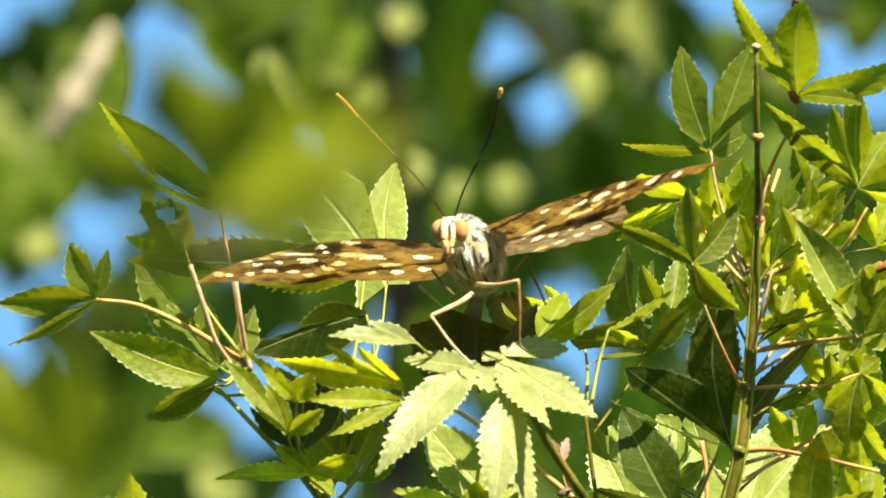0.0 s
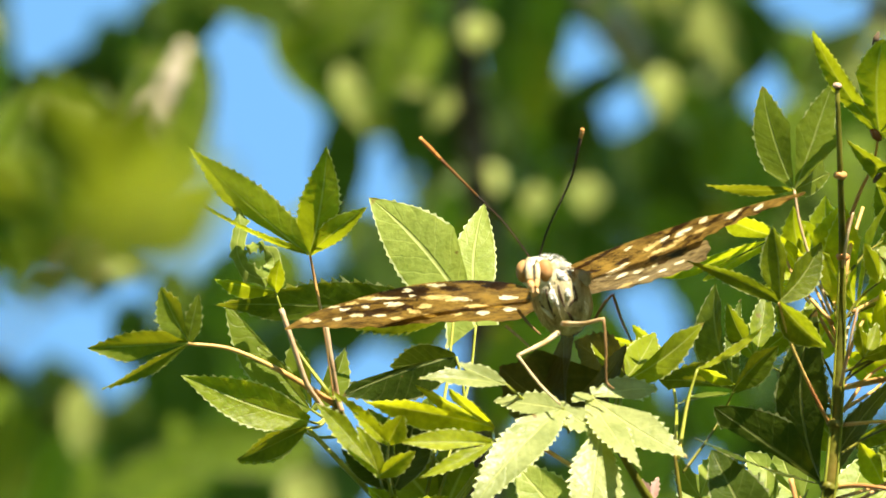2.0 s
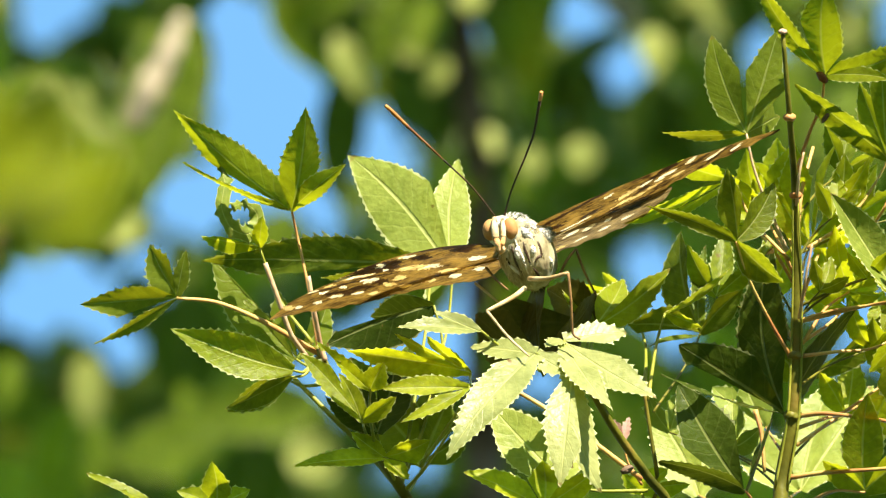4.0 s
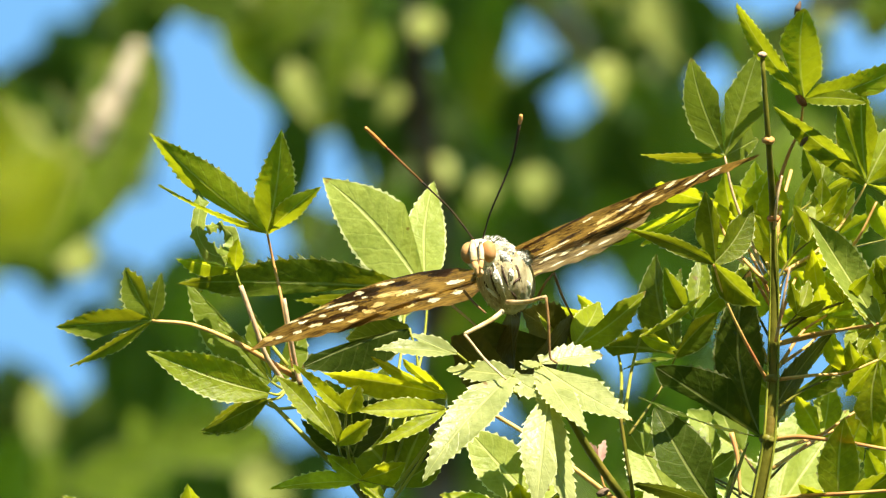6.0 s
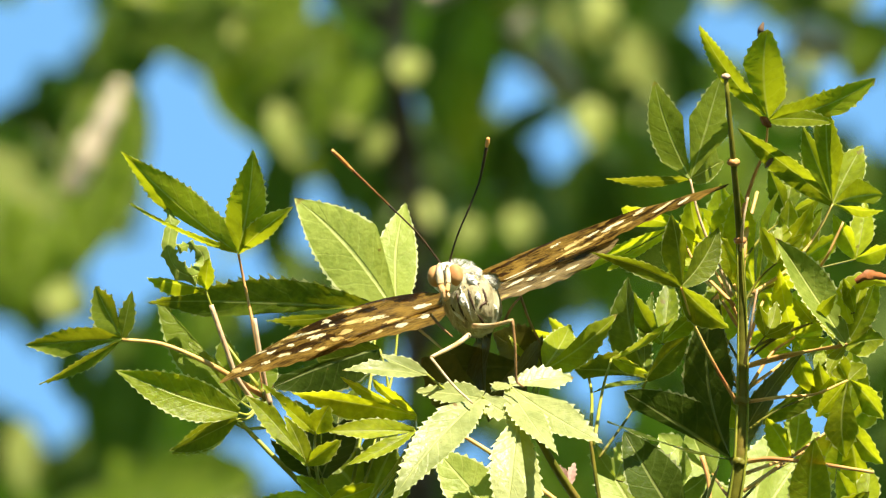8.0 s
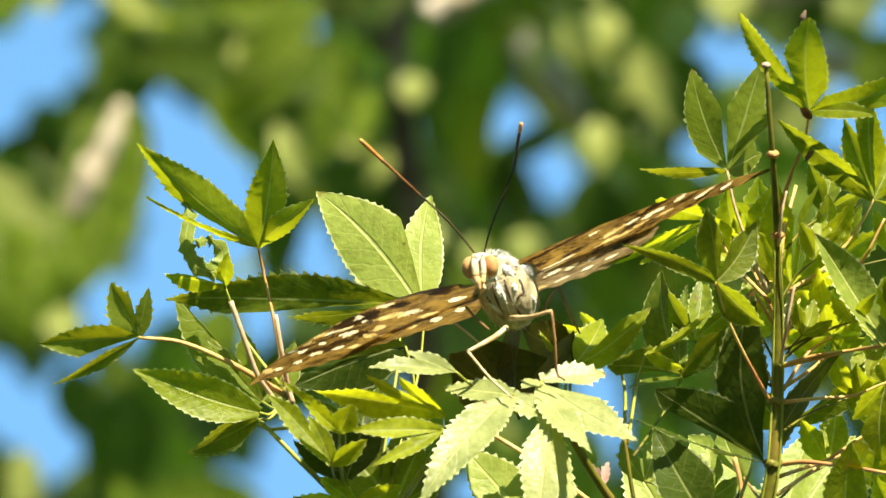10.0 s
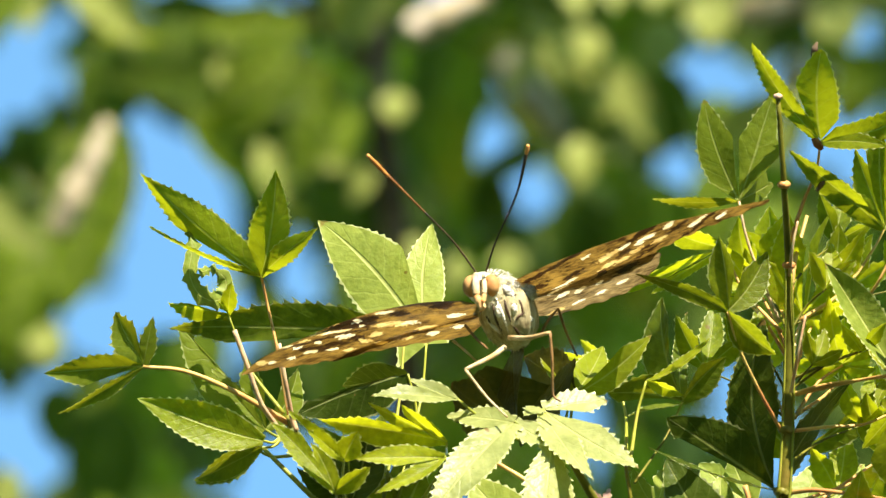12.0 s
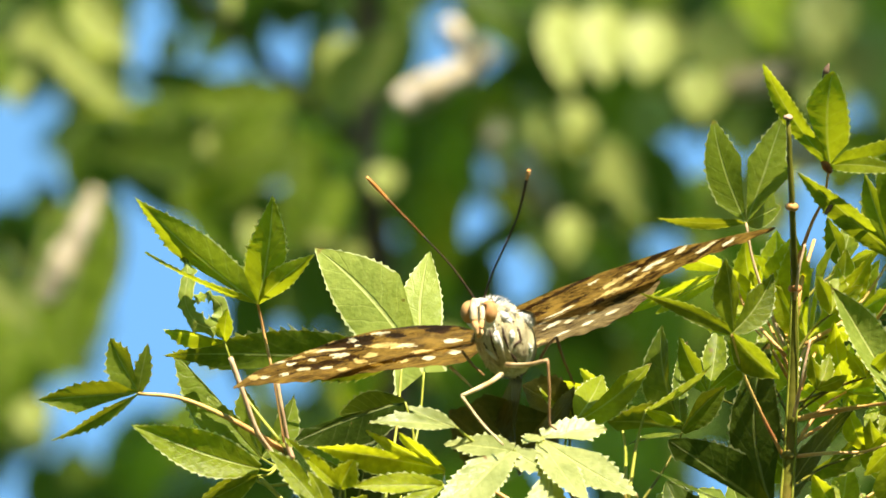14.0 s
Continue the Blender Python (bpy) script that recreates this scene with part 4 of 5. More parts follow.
def hair(bm, p, d, length, thick):
    s = d.orthogonal().normalized() * thick
    q = d.cross(s).normalized() * thick
    a, b, c = (bm.verts.new(p + x) for x in (s, q * 0.87 - s * 0.5, -q * 0.87 - s * 0.5))
    t = bm.verts.new(p + d * length)
    for f in ((a, b, t), (b, c, t), (c, a, t)):
        bm.faces.new(f)


THORAX_TURN = Matrix.Rotation(0.34, 3, "Z") @ Matrix.Rotation(-0.35, 3, "X")


def coat(count, lengths, thick, mat, label, middle, spread):
    """Hairs lying down and back over the thorax, gathered into tufts."""
    bm = bmesh.new()
    for _ in range(count):
        d = Vector([brng.gauss(m, q) for m, q in zip(middle, spread)]).normalized()
        p = mid + THORAX_TURN @ Vector((d.x * 0.39 * CM, d.y * 0.49 * CM, d.z * 0.545 * CM))
        tuft = noise.noise(p * 900) * 0.6
        lie = Vector((0.25 + tuft, -1.0, 0.15))
        lie = (lie - d * lie.dot(d)).normalized()
        way = (lie + d * brng.uniform(0.05, 0.55) + Vector((brng.uniform(-0.3, 0.3), 0, brng.uniform(-0.2, 0.2)))).normalized()
        hair(bm, p, way, brng.uniform(*lengths) * CM, thick * brng.uniform(0.7, 1.3) * CM)
    tagged(part("fur", bm, mat, thorax, label), kind="stuff")


coat(700, (0.05, 0.10), 0.0065, FUR_WHITE, "short white hairs on the shoulders", (0.35, 0.9, 0.5), (0.6, 0.4, 0.5))
coat(260, (0.04, 0.09), 0.0065, TAN_HAIR, "tan thorax hairs", (-0.2, -0.3, 0.5), (0.9, 0.9, 0.7))


def on_thorax(u, v):
    """The front of the thorax at u, v in centimetres from the perch, and the way out of it there."""
    turn = THORAX_TURN @ Matrix.Diagonal((0.39 * CM, 0.50 * CM, 0.55 * CM))
    back = turn.inverted()
    start, way = back @ (local((u, v, 0)) - mid), back @ Vector((0, 0, 1))
    a, b, c = way.dot(way), start.dot(way), start.dot(start) - 1
    k = (-b + math.sqrt(max(0.0, b * b - a * c))) / a
    unit = (start + way * k).normalized()
    return mid + turn @ unit, (back.transposed() @ unit).normalized()


# white scale patches and dark seams down its sides
for mat, label, strokes in ((FUR_WHITE, "white scale patch", (((0.56, 0.06), (0.66, -0.03), (0.74, -0.13), 0.060), ((0.53, -0.20), (0.52, -0.30), (0.55, -0.40), 0.055), ((0.72, -0.18), (0.74, -0.26), (0.74, -0.34), 0.045),
                                                              ((0.47, -0.08), (0.58, -0.34), (0.67, -0.58), 0.022), ((0.86, 0.02), (0.93, -0.06), (0.98, -0.14), 0.05), ((0.95, -0.34), (0.99, -0.44), (1.0, -0.54), 0.04), ((0.36, -0.40), (0.48, -0.52), (0.58, -0.62), 0.03))),
                            (HORN, "dark seam", (((0.60, -0.14), (0.64, -0.28), (0.70, -0.44), 0.02), ((0.44, -0.20), (0.50, -0.42), (0.60, -0.60), 0.02), ((0.80, -0.12), (0.84, -0.24), (0.86, -0.36), 0.02), ((0.74, -0.50), (0.80, -0.58), (0.84, -0.66), 0.02),
                                                     ((0.88, -0.30), (0.80, -0.36), (0.76, -0.42), 0.02), ((0.66, -0.06), (0.72, -0.08), (0.78, -0.06), 0.02), ((0.34, -0.30), (0.40, -0.42), (0.50, -0.56), 0.02)))):
    for a, b, c, wide in strokes:
        bm = bmesh.new()
        tube(bm, [on_thorax(*q)[0] - on_thorax(*q)[1] * wide * 0.2 * CM for q in (a, b, c)], [wide * 0.35 * CM, wide * CM, wide * 0.9 * CM, wide * 0.3 * CM], 10, 8, 0.12, brng)
        part("scale_patch", bm, mat, thorax, label)
# white ruff behind the head
rb = bmesh.new()
for _ in range(260):
    a, out = brng.uniform(0.0, 2.3), brng.uniform(0.2, 0.34)
    p = local((0.46 + out * math.cos(a) * 0.95, 0.00 + out * math.sin(a) * 0.75, brng.uniform(0.1, 0.45)))
    way = Vector((math.cos(a) * 0.5 + 0.6, math.sin(a) * 0.5, brng.uniform(-0.1, 0.4))).normalized()
    hair(rb, p, way, brng.uniform(0.03, 0.055) * CM, 0.006 * CM)
tagged(part("fur", rb, FUR_WHITE, thorax, "white tufted ruff behind the head"), kind="stuff")
sb = bmesh.new()
ball(sb, local((0.86, -0.05, 0.02)), (0.17 * CM, 0.13 * CM, 0.22 * CM), Matrix.Rotation(-0.5, 4, "Z"), 0.06, brng, 14, 18)
shoulder = part("shoulder", sb, FUR_WHITE, thorax, "white tufted shoulder by the wing base")
sb = bmesh.new()
for _ in range(260):
    d = Vector((brng.gauss(0.1, 0.7), brng.gauss(0.5, 0.6), brng.gauss(0.6, 0.5))).normalized()
    p = local((0.86, -0.05, 0.02)) + Vector((d.x * 0.16, d.y * 0.13, d.z * 0.21)) * CM
    hair(sb, p, (d * 0.5 + Vector((0.5, -0.4, 0.1))).normalized(), brng.uniform(0.04, 0.08) * CM, 0.006 * CM)
tagged(part("fur", sb, FUR_WHITE, shoulder, "white shoulder hairs"), kind="stuff")
hb = bmesh.new()
ball(hb, local((0.300, 0.000, 0.55)), (0.22 * CM, 0.22 * CM, 0.24 * CM), None, 0.03, brng, 12, 16)
head = part("head", hb, FUR_WHITE, butterfly, "small white-haired head")
for at, r in (((0.150, 0.022, 0.70), 0.120), ((0.412, 0.040, 0.68), 0.124)):
    eb = bmesh.new()
    ball(eb, local(at), (r * 0.95 * CM, r * 1.25 * CM, r * CM), None, 0, None, 14, 20)
    part("eye", eb, EYE, head, "round tan compound eye")
for pts, end, stout in ((((0.205, 0.183, 0.78), (0.205, 0.06, 0.92), (0.222, -0.10, 0.98)), (0.272, -0.275, 1.00), 1.15), (((0.305, 0.183, 0.78), (0.322, 0.05, 0.92), (0.325, -0.08, 0.97)), (0.300, -0.19, 1.00), 0.8)):
    palp = part("palp", tube(bmesh.new(), [local(p) for p in pts], [0.030 * stout * CM, 0.046 * stout * CM, 0.044 * stout * CM], 8), CREAM, head, "cream upturned palp")
    part("palp_tip", tube(bmesh.new(), [local(p) for p in (pts[-1], (pts[-1][0] * 0.5 + end[0] * 0.5, -0.17, 1.0), end)], [0.040 * stout * CM, 0.042 * stout * CM, 0.02 * CM], 8), PALP, head, "orange palp tip")
part("proboscis", tube(bmesh.new(), [local(p) for p in ((0.294, -0.178, 0.90), (0.325, -0.256, 0.90), (0.279, -0.302, 0.85))], [0.03 * CM, 0.03 * CM, 0.02 * CM], 8), PALP, head)
# light on the left antenna's upper half painted orange, the other dark to the tip
for low, high, tip, warm in ((((0.217, 0.202, 0.70), (-0.108, 0.612, 0.90), (-0.50, 0.985, 1.15)), ((-0.50, 0.985, 1.15), (-0.727, 1.198, 1.30), (-1.0, 1.448, 1.48)), ((-1.0, 1.448, 1.48), (-1.173, 1.613, 1.60), (-1.289, 1.721, 1.70)), True),
                             (((0.341, 0.225, 0.70), (0.434, 0.566, 0.90), (0.62, 1.02, 1.10)), ((0.62, 1.02, 1.10), (0.735, 1.34, 1.25), (0.822, 1.80, 1.48)), ((0.822, 1.80, 1.48), (0.834, 1.86, 1.52), (0.842, 1.923, 1.55)), False)):
    ant = part("antenna", tube(bmesh.new(), [local(p) for p in low], [0.013 * CM, 0.012 * CM, 0.013 * CM], 8), HORN, butterfly, "thin dark antenna")
    part("upper_shaft", tube(bmesh.new(), [local(p) for p in high], [0.013 * CM, 0.015 * CM, 0.023 * CM], 8), HORN_MID if warm else HORN, ant)
    part("club", tube(bmesh.new(), [local(p) for p in tip], [0.023 * CM, 0.031 * CM, 0.024 * CM], 8), HORN_TIP, ant, "orange antenna club")
ab = bmesh.new()
tube(ab, [local(p) for p in ((0.686, -0.382, -0.40), (0.752, -0.556, -1.20), (0.786, -0.637, -2.00), (0.804, -0.702, -2.70))], [0.28 * CM, 0.27 * CM, 0.2 * CM, 0.06 * CM], 14, 6)
part("abdomen", ab, ABDOMEN, butterfly, "tapering brown-grey abdomen")
for mat, pts in ((LEG, ((0.620, -0.780, 0.40), (0.480, -0.890, 0.66), (0.300, -0.990, 0.88), (0.101, -1.092, 1.00))), (LEG, ((0.101, -1.092, 1.00), (0.395, -1.447, 1.10), (0.680, -1.709, 1.30))),
                 (LEG, ((0.683, -0.652, 0.50), (0.937, -0.643, 0.90), (1.215, -0.565, 1.10))), (LEG_DARK, ((1.215, -0.565, 1.10), (1.254, -0.921, 1.10), (1.285, -1.402, 1.00), (1.378, -1.478, 1.10))),
                 (LEG, ((-0.070, -0.708, 0.10), (0.124, -0.863, 0.10), (0.265, -0.988, -0.00))), (LEG_DARK, ((1.098, -0.615, -0.10), (1.214, -0.381, -0.00), (1.331, -0.241, -0.10))),
                 (LEG_DARK, ((1.331, -0.241, -0.10), (1.449, -0.553, -0.20), (1.607, -0.866, -0.50))), (LEG_DARK, ((0.085, -0.497, 0.30), (0.241, -0.676, 0.40), (0.396, -0.808, 0.40)))):
    stout = 1.75 if pts[0][1] < -0.5 and pts[-1] in ((0.101, -1.092, 1.00), (1.215, -0.565, 1.10)) else 1.0     # the thighs of the front legs
    part("leg", tube(bmesh.new(), [local(p) for p in pts], [0.021 * stout * CM, 0.019 * stout * CM, 0.014 * stout * CM], 8), mat, butterfly)


def wing_sheet(lead, trail, size, low):
    """A wing blade, span along x and chord along -y in centimetres, with cream, amber and dark patches; low: height of the sheet."""
    bm = bmesh.new()
    nx, ny = 170, 54
    first, last = lead[0][0], lead[0][-1]
    grid = []
    for i in range(nx + 1):
        s = first + (last - first) * i / nx
        front, rear = np.interp(s, *lead), np.interp(s, *trail)
        col = []
        for j in range(ny + 1):
            c = front + (rear - front) * j / ny
            scallop = 0.035 * math.sin(s * 62) * (j == ny)
            bend = 0.10 * math.sin(s * 2.6) - 0.02 * c * c + 0.010 * math.sin(c * 9 + s * 5) + low
            col.append(bm.verts.new((s * size * CM, -(c + scallop) * CM, bend * CM)))
        grid.append(col)
    for i in range(nx):
        for j in range(ny):
            bm.faces.new((grid[i][j], grid[i + 1][j], grid[i + 1][j + 1], grid[i][j + 1]))
    return bm


def pattern(bm, size, *layers):
    """Give each face of a wing the first layer (slot, patches) that covers it; patches have ragged edges."""
    for f in bm.faces:
        c = f.calc_center_median()
        s, d = c.x / CM / size, -c.y / CM
        rag = 0.75 + 0.9 * noise.noise(Vector((s * 26, d * 14, size))) + 0.7 * noise.noise(Vector((s * 70, d * 34, 3.0)))
        for slot, patches in layers:
            if any(((s - a) / (ra * (1.02 if slot == 1 else 1.22))) ** 2 + ((d - b + (s - a) * 1.4) / (rb * (0.62 if slot == 1 else 0.8))) ** 2 < rag for a, b, ra, rb in patches):
                f.material_index = slot
                break
    return bm


LEFT_SPOTS = [(0.40, -0.71, 0.042, 0.13), (0.579, -0.09, 0.042, 0.16), (0.59, -0.43, 0.04, 0.12), (0.647, -0.53, 0.038, 0.12), (0.526, -0.66, 0.022, 0.12), (0.505, -0.42, 0.016, 0.10), (0.10, 0.165, 0.048, 0.15),
              (0.08, 0.766, 0.032, 0.16), (0.196, 0.83, 0.032, 0.14), (0.293, 0.05, 0.04, 0.13), (0.835, -0.5, 0.03, 0.13), (0.74, 0.08, 0.03, 0.13), (0.64, 0.26, 0.03, 0.13), (0.794, -0.23, 0.026, 0.12),
              (0.825, 0.07, 0.022, 0.12), (0.911, -0.04, 0.02, 0.11), (0.697, -0.17, 0.022, 0.11)]
LEFT_AMBER = [(0.386, -0.13, 0.06, 0.18), (0.33, 0.02, 0.04, 0.14), (0.631, -0.86, 0.035, 0.12), (0.49, 0.305, 0.028, 0.14), (0.448, 0.16, 0.028, 0.12), (0.96, -0.16, 0.025, 0.12), (0.313, 0.75, 0.03, 0.11), (0.22, 0.4, 0.05, 0.12),
              (0.57, 0.55, 0.03, 0.10), (0.70, -0.62, 0.03, 0.10), (0.42, 0.62, 0.03, 0.10), (0.13, 0.52, 0.04, 0.12), (0.76, -0.5, 0.025, 0.10)]
LEFT_DARK = [(0.478, -0.52, 0.045, 0.42), (0.25, -0.72, 0.22, 0.10), (0.56, -0.62, 0.10, 0.30), (0.58, -0.26, 0.09, 0.07), (0.68, -0.3, 0.05, 0.10), (0.53, 0.1, 0.035, 0.16), (0.62, 0.08, 0.06, 0.10), (0.68, 0.12, 0.03, 0.14), (0.78, -0.36, 0.05, 0.09), (0.16, -0.5, 0.06, 0.30), (0.34, -0.5, 0.05, 0.12), (0.74, -0.06, 0.05, 0.07)]
RIGHT_SPOTS = [(0.17, 0.33, 0.075, 0.07), (0.131, 0.6, 0.04, 0.08), (0.208, 0.6, 0.03, 0.08), (0.263, 0.91, 0.03, 0.09), (0.294, 0.57, 0.022, 0.08), (0.363, 0.787, 0.035, 0.10), (0.15, 1.0, 0.03, 0.08), (0.345, -0.3, 0.028, 0.08),
               (0.581, -0.19, 0.06, 0.10), (0.70, -0.3, 0.03, 0.08), (0.79, -0.04, 0.05, 0.10), (0.50, -0.2, 0.03, 0.07), (0.88, 0.1, 0.03, 0.07)]
RIGHT_AMBER = [(0.411, -0.09, 0.05, 0.10), (0.434, 0.21, 0.04, 0.09), (0.378, 0.2, 0.04, 0.09), (0.05, 1.08, 0.04, 0.10), (0.52, 0.05, 0.035, 0.09), (0.62, 0.0, 0.04, 0.08)]
RIGHT_DARK = [(0.3, -0.44, 0.4, 0.07), (0.60, -0.38, 0.12, 0.09), (0.58, 0.05, 0.05, 0.06), (0.68, -0.1, 0.08, 0.06), (0.24, 0.10, 0.05, 0.09), (0.48, -0.04, 0.05, 0.08), (0.44, 0.42, 0.05, 0.10), (0.33, 0.36, 0.05, 0.07), (0.76, 0.14, 0.06, 0.06), (0.86, -0.06, 0.06, 0.05), (0.10, 0.10, 0.05, 0.12), (0.55, 0.22, 0.06, 0.05)]


def wing_pose(at, span, chord):
    """Pose of a wing in the butterfly's space: hinge, way to the tip, way to the rear."""
    x = Vector(span).normalized()
    y = -Vector(chord)
    y = (y - x * y.dot(x)).normalized()
    m = Matrix((x, y, x.cross(y))).transposed().to_4x4()
    return Matrix.Translation(local(at)) @ m


HINGE_L, HINGE_R = (0.241, -0.257, -0.00), (0.732, -0.016, -0.10)
SPAN_L, SPAN_R = (-2.88, -1.09, 0.55), (3.15, 1.42, 0.1)
BACK_L, BACK_R = (0.0, -0.30, -0.95), (0.12, -0.30, -0.95)
wings = []
LEFT_FORE = ((-0.10, 0, 0.07, 0.25, 0.42, 0.64, 0.85, 0.95, 1.05), (0.15, -0.2, -0.45, -0.8, -0.9, -0.78, -0.58, -0.36, -0.05)), ((-0.10, 0.3, 0.58, 0.8, 0.92, 1.05), (0.35, 0.65, 0.84, 0.55, 0.28, 0.0))
LEFT_HIND = ((-0.10, 0.3, 0.66), (0.3, 0.4, 0.74)), ((-0.10, 0, 0.06, 0.3, 0.5, 0.66), (0.7, 1.0, 1.2, 1.02, 0.9, 0.76))
RIGHT_FORE = ((-0.08, 0, 0.04, 0.2, 0.37, 0.55, 0.7, 0.85, 0.95, 1.07), (0.15, -0.1, -0.30, -0.46, -0.5, -0.46, -0.42, -0.16, 0.04, 0.24)), ((-0.08, 0.3, 0.5, 0.61, 0.8, 0.95, 1.07), (0.3, 0.6, 0.5, 0.28, 0.22, 0.28, 0.29))
RIGHT_HIND = ((-0.08, 0.3, 0.58), (0.3, 0.3, 0.3)), ((-0.08, 0.045, 0.29, 0.42, 0.5, 0.58), (0.9, 1.24, 1.24, 1.1, 0.82, 0.40))
for hinge, span, back, fore_edges, hind_edges, spots, amber, dark in ((HINGE_L, SPAN_L, BACK_L, LEFT_FORE, LEFT_HIND, LEFT_SPOTS, LEFT_AMBER, LEFT_DARK),
                                                                     (HINGE_R, SPAN_R, BACK_R, RIGHT_FORE, RIGHT_HIND, RIGHT_SPOTS, RIGHT_AMBER, RIGHT_DARK)):
    reach = Vector(span).length
    fore = part("forewing", pattern(wing_sheet(*fore_edges, reach, 0.0), reach, (1, spots), (2, amber), (3, dark)), [WING, WING_SPOT, WING_AMBER, WING_DARK], butterfly, "brown forewing with cream spots")
    fore.matrix_basis = wing_pose(hinge, span, back)
    hindw = part("hindwing", pattern(wing_sheet(*hind_edges, reach, 0.03), reach, (1, spots), (2, amber), (3, dark)), [WING if span[0] < 0 else WING_PALE, WING_SPOT, WING_AMBER, WING_DARK], butterfly, "beige-brown hindwing with cream streaks")
    hindw.matrix_basis = wing_pose(hinge, span, back)
    wings.append((fore, hindw, hinge, span, back))

# ---- blurred twig close to the camera ----
DIM = (-0.05, -0.55, 0.85)     # the sun only grazes these blades from behind
TWIG_AT = (-1.689, 0.432, 100.00)
twig = thing("maple_twig", "loose green maple twig hanging close before the view", "twig", root_below((-6.552, -4.121, 100.00)))
rod(twig, "stem", [(-1.689, 0.043, 100.00), (-2.467, -0.774, 100.00), (-4.218, -2.176, 100.00), (-6.552, -4.121, 100.00), root_below((-6.552, -4.121, 100.00))], [0.02, 0.03, 0.05, 0.07, 0.15], STEM)
maple_leaf(twig, (-1.689, 0.043, 100.00), [((-2.578, 0.556, 100.20), 0.667, DIM), ((-2.067, 1.089, 100.20), 0.800, DIM), ((-1.367, 1.067, 100.20), 0.800, DIM), ((-0.801, 0.523, 101.00), 0.667, DIM), ((-2.278, -0.200, 100.20), 0.500, DIM)], None, TWIG_LEAF, face=DIM, bite=0.8)
maple_leaf(twig, (-1.195, 0.003, 122.00), [((-0.911, 0.617, 123.00), 0.208, DIM), ((-0.633, 0.520, 124.00), 0.208, DIM), ((-0.545, 0.328, 124.00), 0.173, DIM)], [(-1.321, -0.092, 118.00), (-1.732, -0.035, 102.00)], TWIG_LEAF, face=DIM, bite=0.8)
maple_leaf(twig, (-2.583, -1.786, 100.00), [((-3.200, -0.850, 100.20), 0.571, DIM), ((-2.617, -0.657, 100.20), 0.606, DIM), ((-2.078, -1.008, 100.00), 0.519, DIM), ((-3.218, -1.446, 102.00), 0.519, DIM)], [(-2.894, -2.020, 100.00), (-4.218, -2.176, 100.00)], TWIG_LEAF, face=DIM, bite=0.8)

# ---- trees behind ----
GAPS = [(35, 50, 64, 120), (145, 0, 50, 72), (180, -90, 55, 60), (355, 94, 54, 44), (386, 162, 56, 56), (440, 232, 58, 52), (612, 299, 70, 40), (312, 372, 52, 66), (340, 290, 46, 54), (240, 438, 38, 36), (512, 228, 36, 26), (308, 70, 34, 40)]
GAPS += [(787, 109, 24, 26), (962, 55, 24, 46), (1048, 212, 26, 46), (1272, -51, 48, 36), (1375, -38, 50, 52), (1592, 109, 70, 90), (407, -234, 42, 50), (507, -184, 38, 42)]
GAPS += [(627, -204, 42, 38), (727, -254, 34, 34), (582, -59, 38, 38), (968, -206, 52, 46), (1497, -4, 34, 44), (1240, 860, 40, 40), (1610, -70, 50, 60), (1304, 178, 32, 40), (480, 425, 60, 30), (1118, 655, 34, 46)]
GAPS += [(40, 588, 102, 76), (760, 575, 50, 40), (870, 730, 60, 50), (1085, 510, 40, 36), (600, 690, 60, 60), (500, 760, 50, 60), (690, 860, 40, 60), (180, 640, 60, 60), (1430, 530, 50, 40), (1480, 660, 60, 50), (700, 640, 50, 40)]


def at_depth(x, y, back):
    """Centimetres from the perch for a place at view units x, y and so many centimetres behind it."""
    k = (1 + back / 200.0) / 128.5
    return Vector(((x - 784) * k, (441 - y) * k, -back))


def broad_leaf(bm, at, length, width, turn, rng):
    """An ovate drooping leaf with a crease."""
    uvl = bm.loops.layers.uv.verify()
    rows = []
    bend, fold = rng.uniform(0.05, 0.3), rng.uniform(0.1, 0.4)
    for i in range(9):
        t = i / 8
        w = width / 2 * math.sin(math.pi * t ** 0.8) ** 0.8 if 0 < i < 8 else 0.0
        mid = Vector((0, length * (t - 0.5), -bend * length * (t - 0.3) ** 2))
        rows.append([(bm.verts.new(at + turn @ (mid + Vector((x * w, 0, fold * abs(x) * w)))), t, x) for x in ((-1, 0, 1) if w else (0,))])
    for r0, r1 in zip(rows, rows[1:]):
        for k in (0, 1):
            q = [r0[min(k, len(r0) - 1)], r0[min(k + 1, len(r0) - 1)], r1[min(k + 1, len(r1) - 1)], r1[min(k, len(r1) - 1)]]
            q = [c for i, c in enumerate(q) if c[0] not in [d[0] for d in q[:i]]]
            f = bm.faces.new([c[0] for c in q])
            for lp, c in zip(f.loops, q):
                lp[uvl].uv = (c[1], c[2])


def free(x, y, r, soft=0.53):
    return all(((x - gx) / (rx + r * soft)) ** 2 + ((y - gy) / (ry + r * soft)) ** 2 > 1 for gx, gy, rx, ry in GAPS)


def droop(rng, spread):
    """A leaf hanging tip down, turned at random."""
    return Euler((rng.gauss(-0.05, spread), rng.gauss(0, spread), math.pi + rng.gauss(0, 0.6))).to_matrix()


